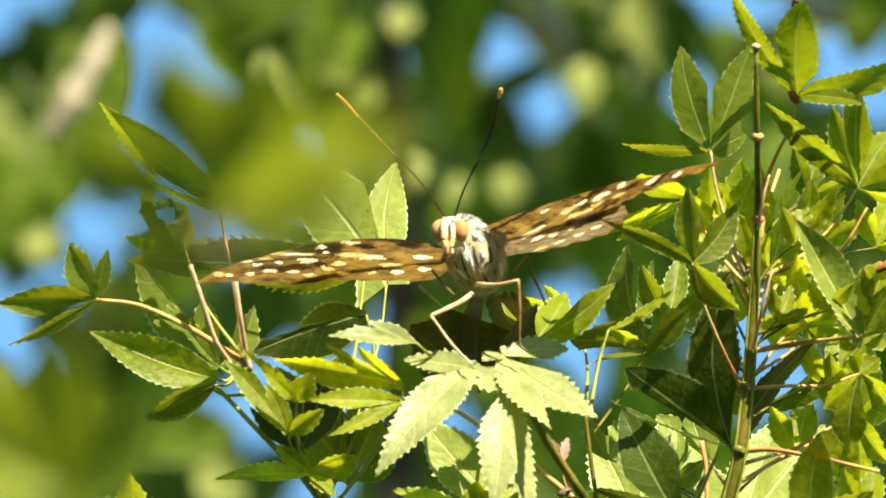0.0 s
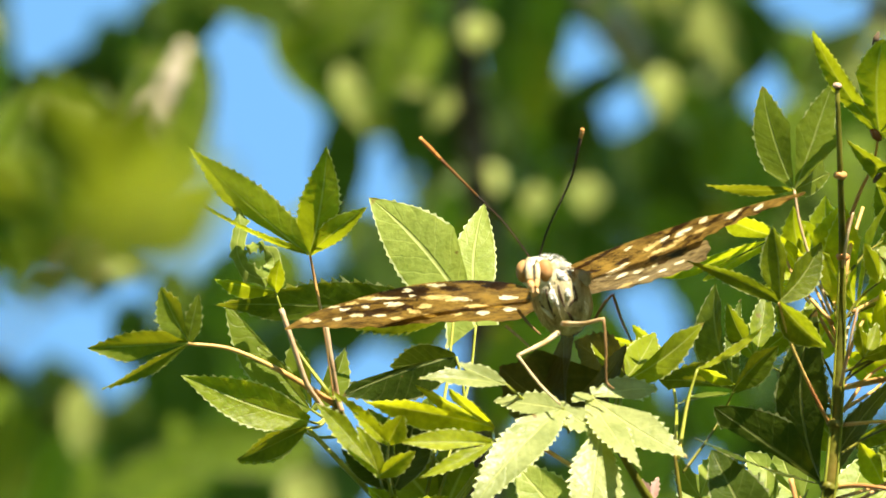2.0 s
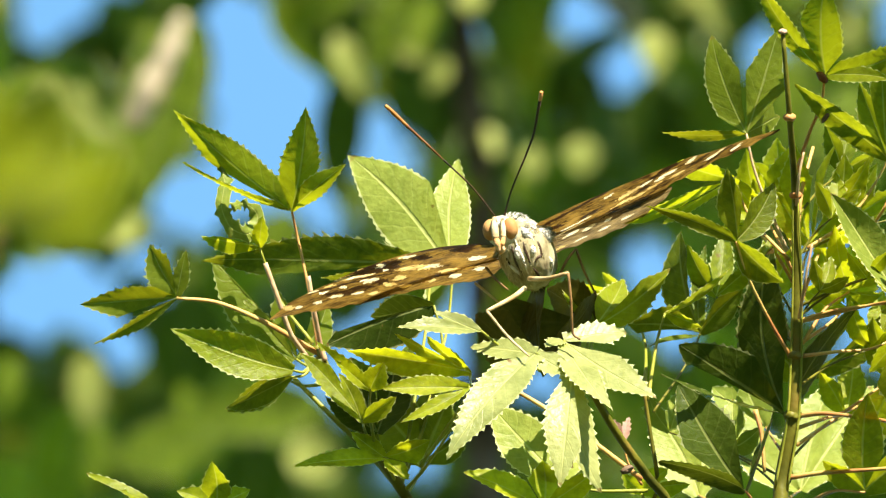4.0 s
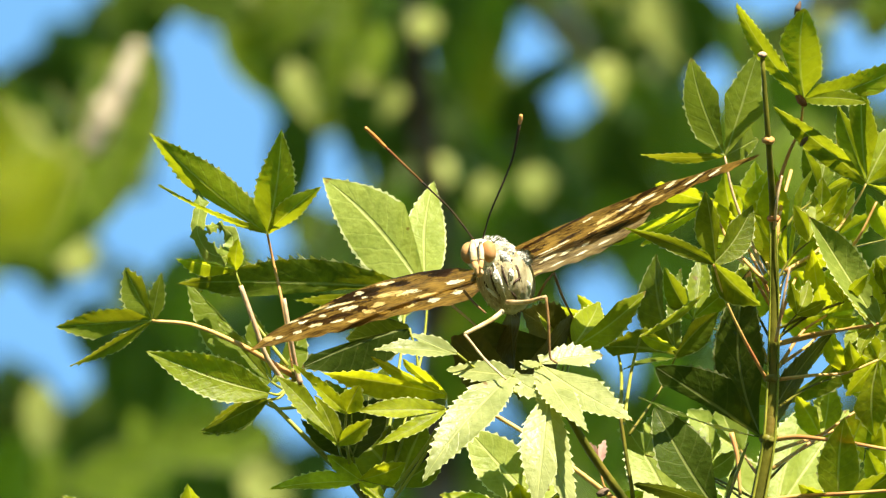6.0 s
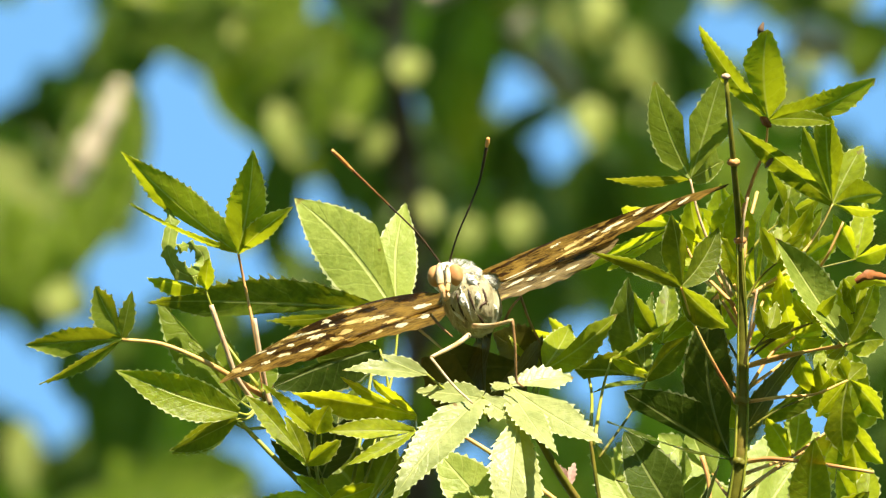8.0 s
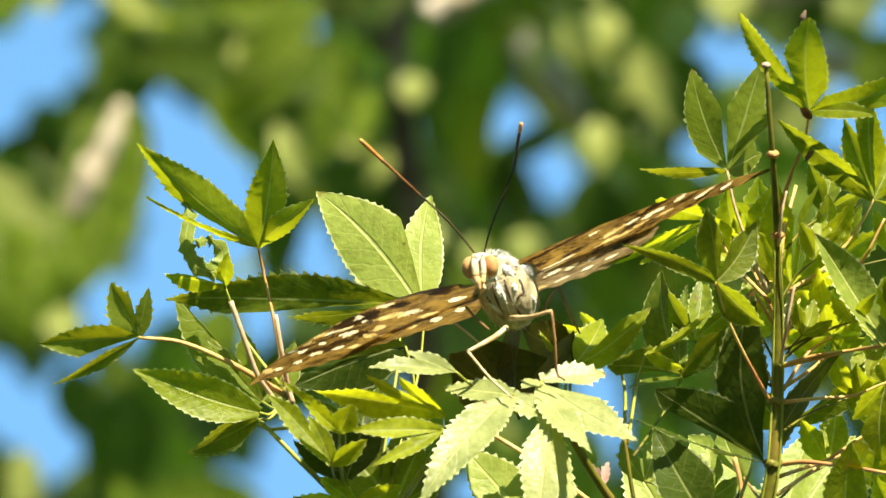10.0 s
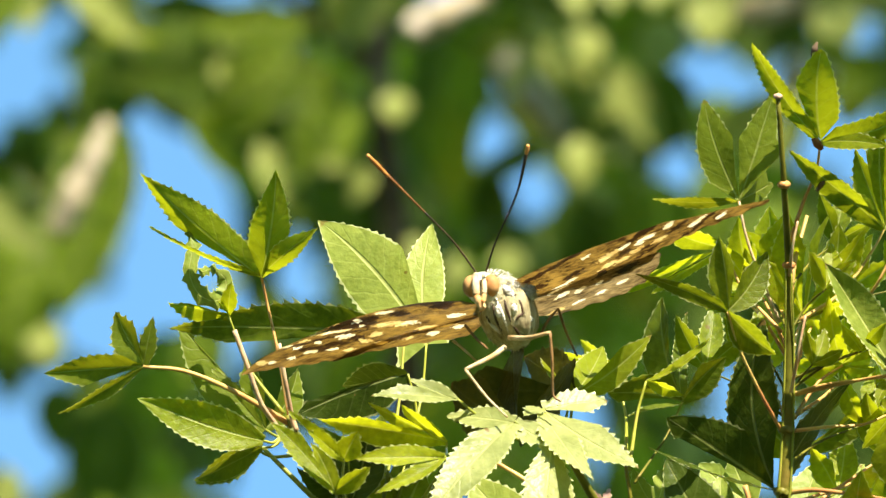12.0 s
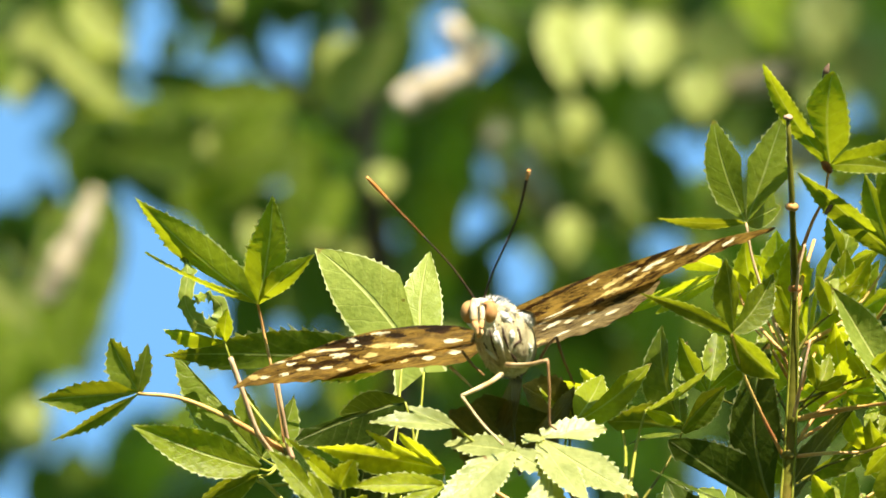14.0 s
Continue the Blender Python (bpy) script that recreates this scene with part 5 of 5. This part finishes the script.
def crown(name, parent, count, back, size, mat, seed, label, spread=0.5, area=(-350, 1950, -520, 1150)):
    rng = random.Random(seed)
    bm = bmesh.new()
    done = 0
    while done < count:
        x, y = rng.uniform(*area[:2]), rng.uniform(*area[2:])
        b = rng.uniform(*back)
        length = rng.uniform(*size)
        k = (1 + b / 200.0) / 128.5
        if not free(x, y, length / k / 2):
            continue
        broad_leaf(bm, at_depth(x, y, b) * CM - Vector(parent["root"]), length * CM, length * rng.uniform(0.42, 0.6) * CM, droop(rng, spread), rng)
        done += 1
    return tagged(part(name, bm, mat, parent, label), kind="stuff")


FOOT_C = root_below(tuple(at_depth(800, 900, 420)))
tree = thing("broadleaf_tree", "broadleaf tree with drooping green leaves, far out of focus", "tree", FOOT_C)


def limb(plant, name, pts, back, radii, mat, label=""):
    bm = tube(bmesh.new(), [inside(plant, at_depth(x, y, back)) for x, y in pts], [r * CM for r in radii], 10, 7, 0.22, random.Random(int(abs(pts[0][0]))))
    return part(name, bm, mat, plant, label)


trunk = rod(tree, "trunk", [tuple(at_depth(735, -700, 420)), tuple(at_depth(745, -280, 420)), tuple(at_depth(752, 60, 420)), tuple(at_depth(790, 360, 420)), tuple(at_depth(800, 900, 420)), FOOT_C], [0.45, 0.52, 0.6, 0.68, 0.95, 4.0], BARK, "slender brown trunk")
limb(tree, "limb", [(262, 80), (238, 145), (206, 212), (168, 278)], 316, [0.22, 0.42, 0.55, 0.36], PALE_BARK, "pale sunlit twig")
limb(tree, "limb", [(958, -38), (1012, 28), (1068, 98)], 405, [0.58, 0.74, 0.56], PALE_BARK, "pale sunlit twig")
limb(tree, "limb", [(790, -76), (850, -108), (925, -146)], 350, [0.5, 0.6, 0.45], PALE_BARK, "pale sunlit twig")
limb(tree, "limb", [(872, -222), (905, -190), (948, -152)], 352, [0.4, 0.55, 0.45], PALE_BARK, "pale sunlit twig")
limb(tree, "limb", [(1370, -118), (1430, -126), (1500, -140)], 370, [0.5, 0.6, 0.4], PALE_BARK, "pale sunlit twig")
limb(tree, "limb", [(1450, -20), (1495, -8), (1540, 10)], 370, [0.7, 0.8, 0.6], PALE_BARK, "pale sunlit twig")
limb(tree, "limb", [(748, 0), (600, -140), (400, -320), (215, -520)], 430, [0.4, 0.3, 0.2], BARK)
# bright specks of sun put in as small pale leaves
crown("crown", tree, 40, (380, 425), (1.0, 2.4), SUNLIT_BACK, 31, "small sunlit leaves", 0.8, (-100, 1650, -400, 420))
crown("crown", tree, 50, (380, 425), (1.5, 3.2), BACK_LEAF, 33, "small sunlit leaves", 0.8, (-100, 1650, -400, 900))
crown("crown", tree, 150, (430, 560), (4.0, 7.5), BACK_LEAF, 4, "drooping mid-green leaves")


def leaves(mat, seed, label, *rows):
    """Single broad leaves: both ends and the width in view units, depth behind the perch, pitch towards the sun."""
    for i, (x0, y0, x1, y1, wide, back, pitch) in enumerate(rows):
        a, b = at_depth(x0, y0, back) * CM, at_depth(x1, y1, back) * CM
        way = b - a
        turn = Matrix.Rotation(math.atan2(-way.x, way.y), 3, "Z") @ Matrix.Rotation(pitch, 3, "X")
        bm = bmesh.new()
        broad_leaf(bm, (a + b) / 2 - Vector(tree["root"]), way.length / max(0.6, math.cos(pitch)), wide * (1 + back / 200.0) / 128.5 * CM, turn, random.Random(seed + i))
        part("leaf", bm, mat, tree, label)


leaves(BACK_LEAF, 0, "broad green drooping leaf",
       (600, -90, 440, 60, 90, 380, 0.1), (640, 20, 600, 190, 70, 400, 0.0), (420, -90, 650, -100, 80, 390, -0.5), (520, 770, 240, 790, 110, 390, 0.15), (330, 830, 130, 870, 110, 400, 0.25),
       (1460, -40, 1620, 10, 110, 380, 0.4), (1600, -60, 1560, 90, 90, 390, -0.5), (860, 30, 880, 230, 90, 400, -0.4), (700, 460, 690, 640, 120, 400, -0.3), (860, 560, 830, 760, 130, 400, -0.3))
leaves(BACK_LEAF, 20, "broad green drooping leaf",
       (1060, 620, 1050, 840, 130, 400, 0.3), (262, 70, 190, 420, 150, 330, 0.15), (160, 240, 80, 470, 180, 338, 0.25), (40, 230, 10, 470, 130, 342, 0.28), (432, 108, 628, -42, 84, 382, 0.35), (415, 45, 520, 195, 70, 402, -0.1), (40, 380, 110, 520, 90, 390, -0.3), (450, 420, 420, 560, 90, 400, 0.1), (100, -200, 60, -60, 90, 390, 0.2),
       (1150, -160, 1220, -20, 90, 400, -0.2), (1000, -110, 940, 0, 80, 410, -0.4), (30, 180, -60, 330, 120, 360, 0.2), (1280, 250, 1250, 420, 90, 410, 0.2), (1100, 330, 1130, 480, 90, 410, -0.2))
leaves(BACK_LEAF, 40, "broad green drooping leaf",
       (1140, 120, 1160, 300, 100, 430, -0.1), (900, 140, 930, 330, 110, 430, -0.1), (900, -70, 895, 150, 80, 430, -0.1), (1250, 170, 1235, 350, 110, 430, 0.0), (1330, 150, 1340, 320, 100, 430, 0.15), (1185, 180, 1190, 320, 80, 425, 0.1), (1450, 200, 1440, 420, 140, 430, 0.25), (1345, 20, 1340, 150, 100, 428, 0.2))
# sun and shade on the leaves below are set by their colour
leaves(SUNLIT_BACK, 140, "pale sunlit drooping leaf",
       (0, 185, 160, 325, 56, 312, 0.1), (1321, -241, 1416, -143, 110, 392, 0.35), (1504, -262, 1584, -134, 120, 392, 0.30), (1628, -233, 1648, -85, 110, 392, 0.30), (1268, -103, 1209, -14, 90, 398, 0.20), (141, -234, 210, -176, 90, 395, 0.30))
leaves(SUNLIT_BACK, 180, "pale sunlit drooping leaf",
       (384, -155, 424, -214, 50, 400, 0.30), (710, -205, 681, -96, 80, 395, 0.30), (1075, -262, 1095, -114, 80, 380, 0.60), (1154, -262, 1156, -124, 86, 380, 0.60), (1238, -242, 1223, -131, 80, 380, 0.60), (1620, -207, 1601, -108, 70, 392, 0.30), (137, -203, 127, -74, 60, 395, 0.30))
leaves(SHADED_BACK, 160, "shaded dark green drooping leaf",
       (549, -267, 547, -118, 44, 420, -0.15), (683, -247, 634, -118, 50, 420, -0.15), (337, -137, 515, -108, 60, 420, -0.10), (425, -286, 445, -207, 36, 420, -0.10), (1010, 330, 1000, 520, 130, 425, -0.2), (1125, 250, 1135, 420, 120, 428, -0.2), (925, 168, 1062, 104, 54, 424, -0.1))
leaves(SHADED_BACK, 60, "shaded dark green drooping leaf",
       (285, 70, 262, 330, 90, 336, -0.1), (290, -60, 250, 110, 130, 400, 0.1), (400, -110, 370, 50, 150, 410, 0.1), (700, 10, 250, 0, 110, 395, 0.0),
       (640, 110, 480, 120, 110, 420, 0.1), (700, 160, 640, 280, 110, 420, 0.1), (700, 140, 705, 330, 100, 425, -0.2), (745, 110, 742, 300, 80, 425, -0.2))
leaves(SHADED_BACK, 80, "shaded dark green drooping leaf",
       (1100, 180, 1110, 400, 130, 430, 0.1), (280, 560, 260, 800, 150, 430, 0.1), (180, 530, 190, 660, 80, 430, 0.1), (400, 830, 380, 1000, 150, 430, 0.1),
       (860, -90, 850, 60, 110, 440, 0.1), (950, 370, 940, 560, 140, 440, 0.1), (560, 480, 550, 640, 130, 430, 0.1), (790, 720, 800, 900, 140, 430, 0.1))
leaves(SHADED_BACK, 89, "shaded dark green drooping leaf",
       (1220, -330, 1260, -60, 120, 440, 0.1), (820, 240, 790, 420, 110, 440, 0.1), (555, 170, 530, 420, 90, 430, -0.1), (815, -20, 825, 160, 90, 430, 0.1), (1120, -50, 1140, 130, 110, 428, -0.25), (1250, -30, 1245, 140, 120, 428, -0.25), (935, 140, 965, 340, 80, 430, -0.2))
leaves(SUNLIT_BACK, 100, "pale sunlit drooping leaf",
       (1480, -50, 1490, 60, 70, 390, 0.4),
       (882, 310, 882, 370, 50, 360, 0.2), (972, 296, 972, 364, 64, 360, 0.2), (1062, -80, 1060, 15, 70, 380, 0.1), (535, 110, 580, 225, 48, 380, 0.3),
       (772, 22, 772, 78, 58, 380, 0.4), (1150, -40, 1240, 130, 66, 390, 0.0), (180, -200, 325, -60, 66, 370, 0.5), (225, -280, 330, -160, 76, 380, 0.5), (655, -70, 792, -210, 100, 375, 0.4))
leaves(SUNLIT_BACK, 120, "pale sunlit drooping leaf",
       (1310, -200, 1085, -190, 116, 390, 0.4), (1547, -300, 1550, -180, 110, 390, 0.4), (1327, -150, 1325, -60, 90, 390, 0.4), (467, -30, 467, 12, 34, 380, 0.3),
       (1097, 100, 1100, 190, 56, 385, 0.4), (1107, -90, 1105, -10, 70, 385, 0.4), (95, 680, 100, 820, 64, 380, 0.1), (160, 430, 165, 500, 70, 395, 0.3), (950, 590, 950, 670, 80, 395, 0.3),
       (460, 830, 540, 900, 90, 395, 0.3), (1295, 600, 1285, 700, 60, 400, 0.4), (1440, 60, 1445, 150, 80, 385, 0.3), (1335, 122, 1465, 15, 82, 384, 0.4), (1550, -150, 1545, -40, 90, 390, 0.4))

FOOT_D = root_below(tuple(at_depth(-900, 900, 1100)))
wood = thing("background_tree", "dense dark green tree crown in the far shade", "tree", FOOT_D)
rod(wood, "trunk", [tuple(at_depth(-900, -900, 1150)), tuple(at_depth(-900, 200, 1150)), tuple(at_depth(-900, 900, 1100)), FOOT_D], [5, 7, 9, 14], BARK, "dark trunk")
crown("crown", wood, 1500, (900, 1400), (8.0, 16.0), FAR_LEAF, 9, "dense dark green leaves")


def shade_canopy(parent, count, back, size, rise, mat, seed, label):
    """Unseen leaves added higher up the same tree, between it and the sun, to shade it."""
    rng = random.Random(seed)
    bm = bmesh.new()
    up = RIG.to_3x3().inverted() @ SUN_FROM
    for _ in range(count):
        p = at_depth(rng.uniform(-350, 1950), rng.uniform(-520, 1150), rng.uniform(*back)) + up * rng.uniform(*rise)
        length = rng.uniform(*size)
        turn = Euler((rng.gauss(-1.2, 0.4), rng.gauss(0, 0.4), rng.uniform(0, 6.28))).to_matrix()
        broad_leaf(bm, p * CM - Vector(parent["root"]), length * CM, length * 0.55 * CM, turn, rng)
    return tagged(part("crown", bm, mat, parent, label), kind="stuff")


shade_canopy(tree, 90, (330, 520), (4, 7), (70, 110), BACK_LEAF, 14, "unseen upper leaves added to shade the crown")
shade_canopy(wood, 1200, (900, 1400), (9, 16), (140, 260), FAR_LEAF, 15, "unseen upper leaves added to shade the crown")


# ---- unseen woodland added to close the place round the camera and block sky light ----
wrng = random.Random(77)
wb = bmesh.new()
heading = math.degrees(azimuth)
for _ in range(7000):
    a = wrng.uniform(0, 360)
    off = (a + 180) % 360 - 180                    # from the view's heading
    near_sun = abs((a - heading + 180) % 360 - 180) < 30
    if abs(off) < 16:
        continue
    climb = wrng.uniform(-5, 70) if not near_sun else wrng.uniform(-5, 22)
    r = wrng.uniform(5.0, 8.0)
    p = Vector((math.sin(radians(a)) * math.cos(radians(climb)), math.cos(radians(a)) * math.cos(radians(climb)), math.sin(radians(climb)))) * r + Vector((0, 0, 2.0))
    if p.z < 0.15:
        continue
    size = wrng.uniform(0.35, 0.75)
    turn = Euler((wrng.gauss(0.4, 0.5), wrng.gauss(0, 0.5), wrng.uniform(0, 6.28))).to_matrix()
    broad_leaf(wb, p, size, size * 0.6, turn, wrng)
tagged(linked("woodland", wb, SHADED_BACK), "unseen leafy green woodland added round the clearing to block sky light", "woodland", kind="stuff")


# ---- movement ----
def sway(root, about, du, dv, roll):
    """Pose of a thing rooted at root that shifts by du, dv centimetres and turns about a point, in the perch's axes."""
    c = Vector(about) * CM
    return RIG @ Matrix.Translation((du * CM, dv * CM, 0)) @ Matrix.Translation(c) @ Matrix.Rotation(radians(roll), 4, "Z") @ Matrix.Translation(Vector(root) * CM - c)


def motions():
    LEFT_BEAT = [(0, -3.27, -0.62, 0.22), (1.5, -3.22, -0.60, 0.22), (2.4, -3.32, -0.70, 0.22), (2.7, -3.27, -0.73, 0.22), (4.8, -3.15, -1.14, 0.22), (5, -3.12, -1.14, 0.22), (6.5, -3.13, -1.16, 0.22), (7.5, -3.10, -1.27, 0.22), (8.2, -3.08, -1.28, 0.22), (10.3, -3.04, -1.28, 0.22), (11, -3.10, -1.30, 0.22), (12, -3.20, -1.05, 0.22), (12.5, -3.23, -0.78, 0.22), (13.2, -3.23, -0.85, 0.22), (14, -3.23, -0.92, 0.22)]
    RIGHT_BEAT = [(0, 2.73, 1.17, 1.77), (1.5, 2.68, 1.19, 1.83), (2.4, 2.83, 1.29, 1.51), (2.7, 3.00, 1.39, 1.01), (4.8, 3.33, 1.54, 0.10), (5, 3.37, 1.56, 0.10), (6.5, 3.26, 1.50, 0.10), (7.5, 3.33, 1.47, 0.10), (8.2, 3.35, 1.46, 0.10), (10.3, 3.38, 1.41, 0.10), (11, 3.49, 1.43, 0.10), (12, 3.03, 1.33, 0.98), (12.5, 2.70, 1.28, 1.74), (13.2, 3.00, 1.34, 1.07), (14, 3.23, 1.43, 0.10)]
    TILTED = (0.0, -0.42, -0.90)
    twig_root = [x / CM for x in twig["root"]]
    walk(butterfly, [
        (0, sway(BODY, BODY, 0.052, 0.041, -0.83)),
        (0.5, sway(BODY, BODY, 0.052, 0.048, -1.00)),
        (1, sway(BODY, BODY, 0.073, 0.049, -1.02)),
        (1.5, sway(BODY, BODY, 0.054, 0.069, -2.19)),
        (2, sway(BODY, BODY, 0.027, 0.039, -0.62)),
        (2.5, sway(BODY, BODY, 0.038, 0.030, 0.46)),
        (2.7, sway(BODY, BODY, 0.039, 0.013, 0.50)),
        (4.8, sway(BODY, BODY, 0.018, -0.003, -0.23)),
        (5, sway(BODY, BODY, 0.016, -0.006, -0.19)),
        (5.5, sway(BODY, BODY, 0.012, -0.017, -0.37)),
        (6, sway(BODY, BODY, 0.024, -0.007, -0.39)),
        (6.5, sway(BODY, BODY, 0.000, -0.000, -0.00)),
        (7, sway(BODY, BODY, 0.002, -0.016, 0.08)),
        (7.5, sway(BODY, BODY, 0.013, -0.035, -0.23)),
        (8, sway(BODY, BODY, -0.008, -0.022, -0.27)),
        (8.2, sway(BODY, BODY, -0.000, 0.000, -0.00)),
        (10.3, sway(BODY, BODY, 0.051, 0.011, 0.86)),
        (10.5, sway(BODY, BODY, 0.011, 0.018, -0.37)),
        (11, sway(BODY, BODY, -0.002, 0.022, -0.42)),
        (11.5, sway(BODY, BODY, -0.000, 0.027, -1.26)),
        (12, sway(BODY, BODY, 0.007, 0.043, -1.56)),
        (12.5, sway(BODY, BODY, 0.002, 0.059, -1.00)),
        (13, sway(BODY, BODY, -0.014, 0.049, -1.17)),
        (13.5, sway(BODY, BODY, -0.013, 0.036, -1.96)),
        (14, sway(BODY, BODY, -0.009, 0.036, -2.40)),
    ])
    walk(branch, [
        (0, sway(FOOT_B, (-1.126, -1.869, -1.00), -0.076, -0.057, 0.77)),
        (0.5, sway(FOOT_B, (-1.126, -1.869, -1.00), -0.081, -0.066, 0.74)),
        (1, sway(FOOT_B, (-1.126, -1.869, -1.00), -0.103, -0.070, 1.00)),
        (1.5, sway(FOOT_B, (-1.126, -1.869, -1.00), -0.069, -0.051, 0.47)),
        (2, sway(FOOT_B, (-1.126, -1.869, -1.00), -0.064, -0.071, 0.25)),
        (2.5, sway(FOOT_B, (-1.126, -1.869, -1.00), -0.026, -0.024, -0.11)),
        (2.7, sway(FOOT_B, (-1.126, -1.869, -1.00), -0.013, -0.003, -0.11)),
        (4.8, sway(FOOT_B, (-1.126, -1.869, -1.00), -0.011, -0.007, 0.08)),
        (5, sway(FOOT_B, (-1.126, -1.869, -1.00), -0.011, -0.005, 0.08)),
        (5.5, sway(FOOT_B, (-1.126, -1.869, -1.00), -0.010, 0.001, 0.09)),
        (6, sway(FOOT_B, (-1.126, -1.869, -1.00), -0.015, -0.006, 0.15)),
        (6.5, sway(FOOT_B, (-1.126, -1.869, -1.00), 0.000, -0.000, -0.00)),
        (7, sway(FOOT_B, (-1.126, -1.869, -1.00), 0.000, 0.010, -0.03)),
        (7.5, sway(FOOT_B, (-1.126, -1.869, -1.00), -0.011, 0.025, 0.07)),
        (8, sway(FOOT_B, (-1.126, -1.869, -1.00), 0.005, 0.014, -0.05)),
        (10.3, sway(FOOT_B, (-1.126, -1.869, -1.00), -0.040, 0.003, -0.00)),
        (10.5, sway(FOOT_B, (-1.126, -1.869, -1.00), -0.015, -0.019, -0.05)),
        (11, sway(FOOT_B, (-1.126, -1.869, -1.00), -0.006, -0.023, -0.09)),
        (11.5, sway(FOOT_B, (-1.126, -1.869, -1.00), -0.033, -0.048, 0.10)),
        (12, sway(FOOT_B, (-1.126, -1.869, -1.00), -0.048, -0.074, 0.16)),
        (12.5, sway(FOOT_B, (-1.126, -1.869, -1.00), -0.024, -0.081, -0.10)),
        (13, sway(FOOT_B, (-1.126, -1.869, -1.00), -0.017, -0.072, -0.21)),
        (13.5, sway(FOOT_B, (-1.126, -1.869, -1.00), -0.036, -0.075, 0.06)),
        (14, sway(FOOT_B, (-1.126, -1.869, -1.00), -0.050, -0.084, 0.17)),
    ])
    walk(shoot, [
        (0, sway(FOOT_A, (4.388, -2.026, -1.00), -0.071, -0.092, -3.05)),
        (0.5, sway(FOOT_A, (4.388, -2.026, -1.00), -0.073, -0.066, -3.75)),
        (1, sway(FOOT_A, (4.388, -2.026, -1.00), -0.063, -0.006, -3.78)),
        (1.5, sway(FOOT_A, (4.388, -2.026, -1.00), -0.043, -0.080, -3.77)),
        (2, sway(FOOT_A, (4.388, -2.026, -1.00), -0.058, -0.140, -2.89)),
        (2.5, sway(FOOT_A, (4.388, -2.026, -1.00), 0.008, -0.063, -1.69)),
        (2.7, sway(FOOT_A, (4.388, -2.026, -1.00), 0.000, -0.022, -1.70)),
        (4.8, sway(FOOT_A, (4.388, -2.026, -1.00), -0.029, 0.015, -1.64)),
        (5, sway(FOOT_A, (4.388, -2.026, -1.00), -0.003, 0.007, -1.54)),
        (5.5, sway(FOOT_A, (4.388, -2.026, -1.00), -0.028, 0.027, -1.94)),
        (6, sway(FOOT_A, (4.388, -2.026, -1.00), -0.028, 0.013, -2.02)),
        (6.5, sway(FOOT_A, (4.388, -2.026, -1.00), 0.000, -0.000, -0.00)),
        (7, sway(FOOT_A, (4.388, -2.026, -1.00), 0.006, 0.011, -0.35)),
        (7.5, sway(FOOT_A, (4.388, -2.026, -1.00), 0.003, 0.057, -1.79)),
        (8, sway(FOOT_A, (4.388, -2.026, -1.00), -0.016, 0.037, -0.72)),
        (8.2, sway(FOOT_A, (4.388, -2.026, -1.00), -0.072, 0.076, -0.00)),
        (10.3, sway(FOOT_A, (4.388, -2.026, -1.00), -0.123, -0.026, -2.18)),
        (10.5, sway(FOOT_A, (4.388, -2.026, -1.00), -0.034, 0.032, -2.07)),
        (11, sway(FOOT_A, (4.388, -2.026, -1.00), -0.018, 0.011, -2.15)),
        (11.5, sway(FOOT_A, (4.388, -2.026, -1.00), -0.002, -0.060, -2.79)),
        (12, sway(FOOT_A, (4.388, -2.026, -1.00), 0.013, -0.123, -2.27)),
        (12.5, sway(FOOT_A, (4.388, -2.026, -1.00), -0.003, -0.157, -1.99)),
        (13, sway(FOOT_A, (4.388, -2.026, -1.00), 0.010, -0.101, -2.14)),
        (13.5, sway(FOOT_A, (4.388, -2.026, -1.00), 0.039, -0.083, -2.88)),
        (14, sway(FOOT_A, (4.388, -2.026, -1.00), 0.015, -0.072, -3.50)),
    ])
    walk(twig, [
        (0, sway(twig_root, TWIG_AT, 0.100, -0.130, 0.0)),
        (0.5, sway(twig_root, TWIG_AT, -0.280, -0.090, 0.0)),
        (0.8, sway(twig_root, TWIG_AT, -0.520, -0.040, 0.0)),
        (1, sway(twig_root, TWIG_AT, -0.545, -0.057, 0.0)),
        (1.3, sway(twig_root, TWIG_AT, -0.356, 0.003, 0.0)),
        (1.6, sway(twig_root, TWIG_AT, -0.385, 0.017, 0.0)),
        (1.8, sway(twig_root, TWIG_AT, -0.772, -0.437, 0.0)),
        (2, sway(twig_root, TWIG_AT, -1.295, 0.257, 0.0)),
        (2.2, sway(twig_root, TWIG_AT, -1.442, 0.235, 0.0)),
        (2.7, sway(twig_root, TWIG_AT, -1.495, 0.032, 0.0)),
        (4.8, sway(twig_root, TWIG_AT, -1.766, 0.189, 0.0)),
        (5.5, sway(twig_root, TWIG_AT, -2.004, 0.245, 0.0)),
        (6.5, sway(twig_root, TWIG_AT, -2.239, 0.117, 0.0)),
        (7.5, sway(twig_root, TWIG_AT, -2.824, 0.193, 0.0)),
        (8.2, sway(twig_root, TWIG_AT, -2.764, -0.163, 0.0)),
        (10.3, sway(twig_root, TWIG_AT, -3.817, -0.629, 0.0)),
        (14, sway(twig_root, TWIG_AT, -4.467, -1.130, 0.0)),
    ])
    for fore, hindw, hinge, span, back, keys in ((*wings[0], LEFT_BEAT), (*wings[1], RIGHT_BEAT)):
        poses = [(t, wing_pose(hinge, way, TILTED if t >= 12 and way[0] > 0 else back)) for t, *way in keys]
        walk(fore, poses)
        walk(hindw, poses)


motions()
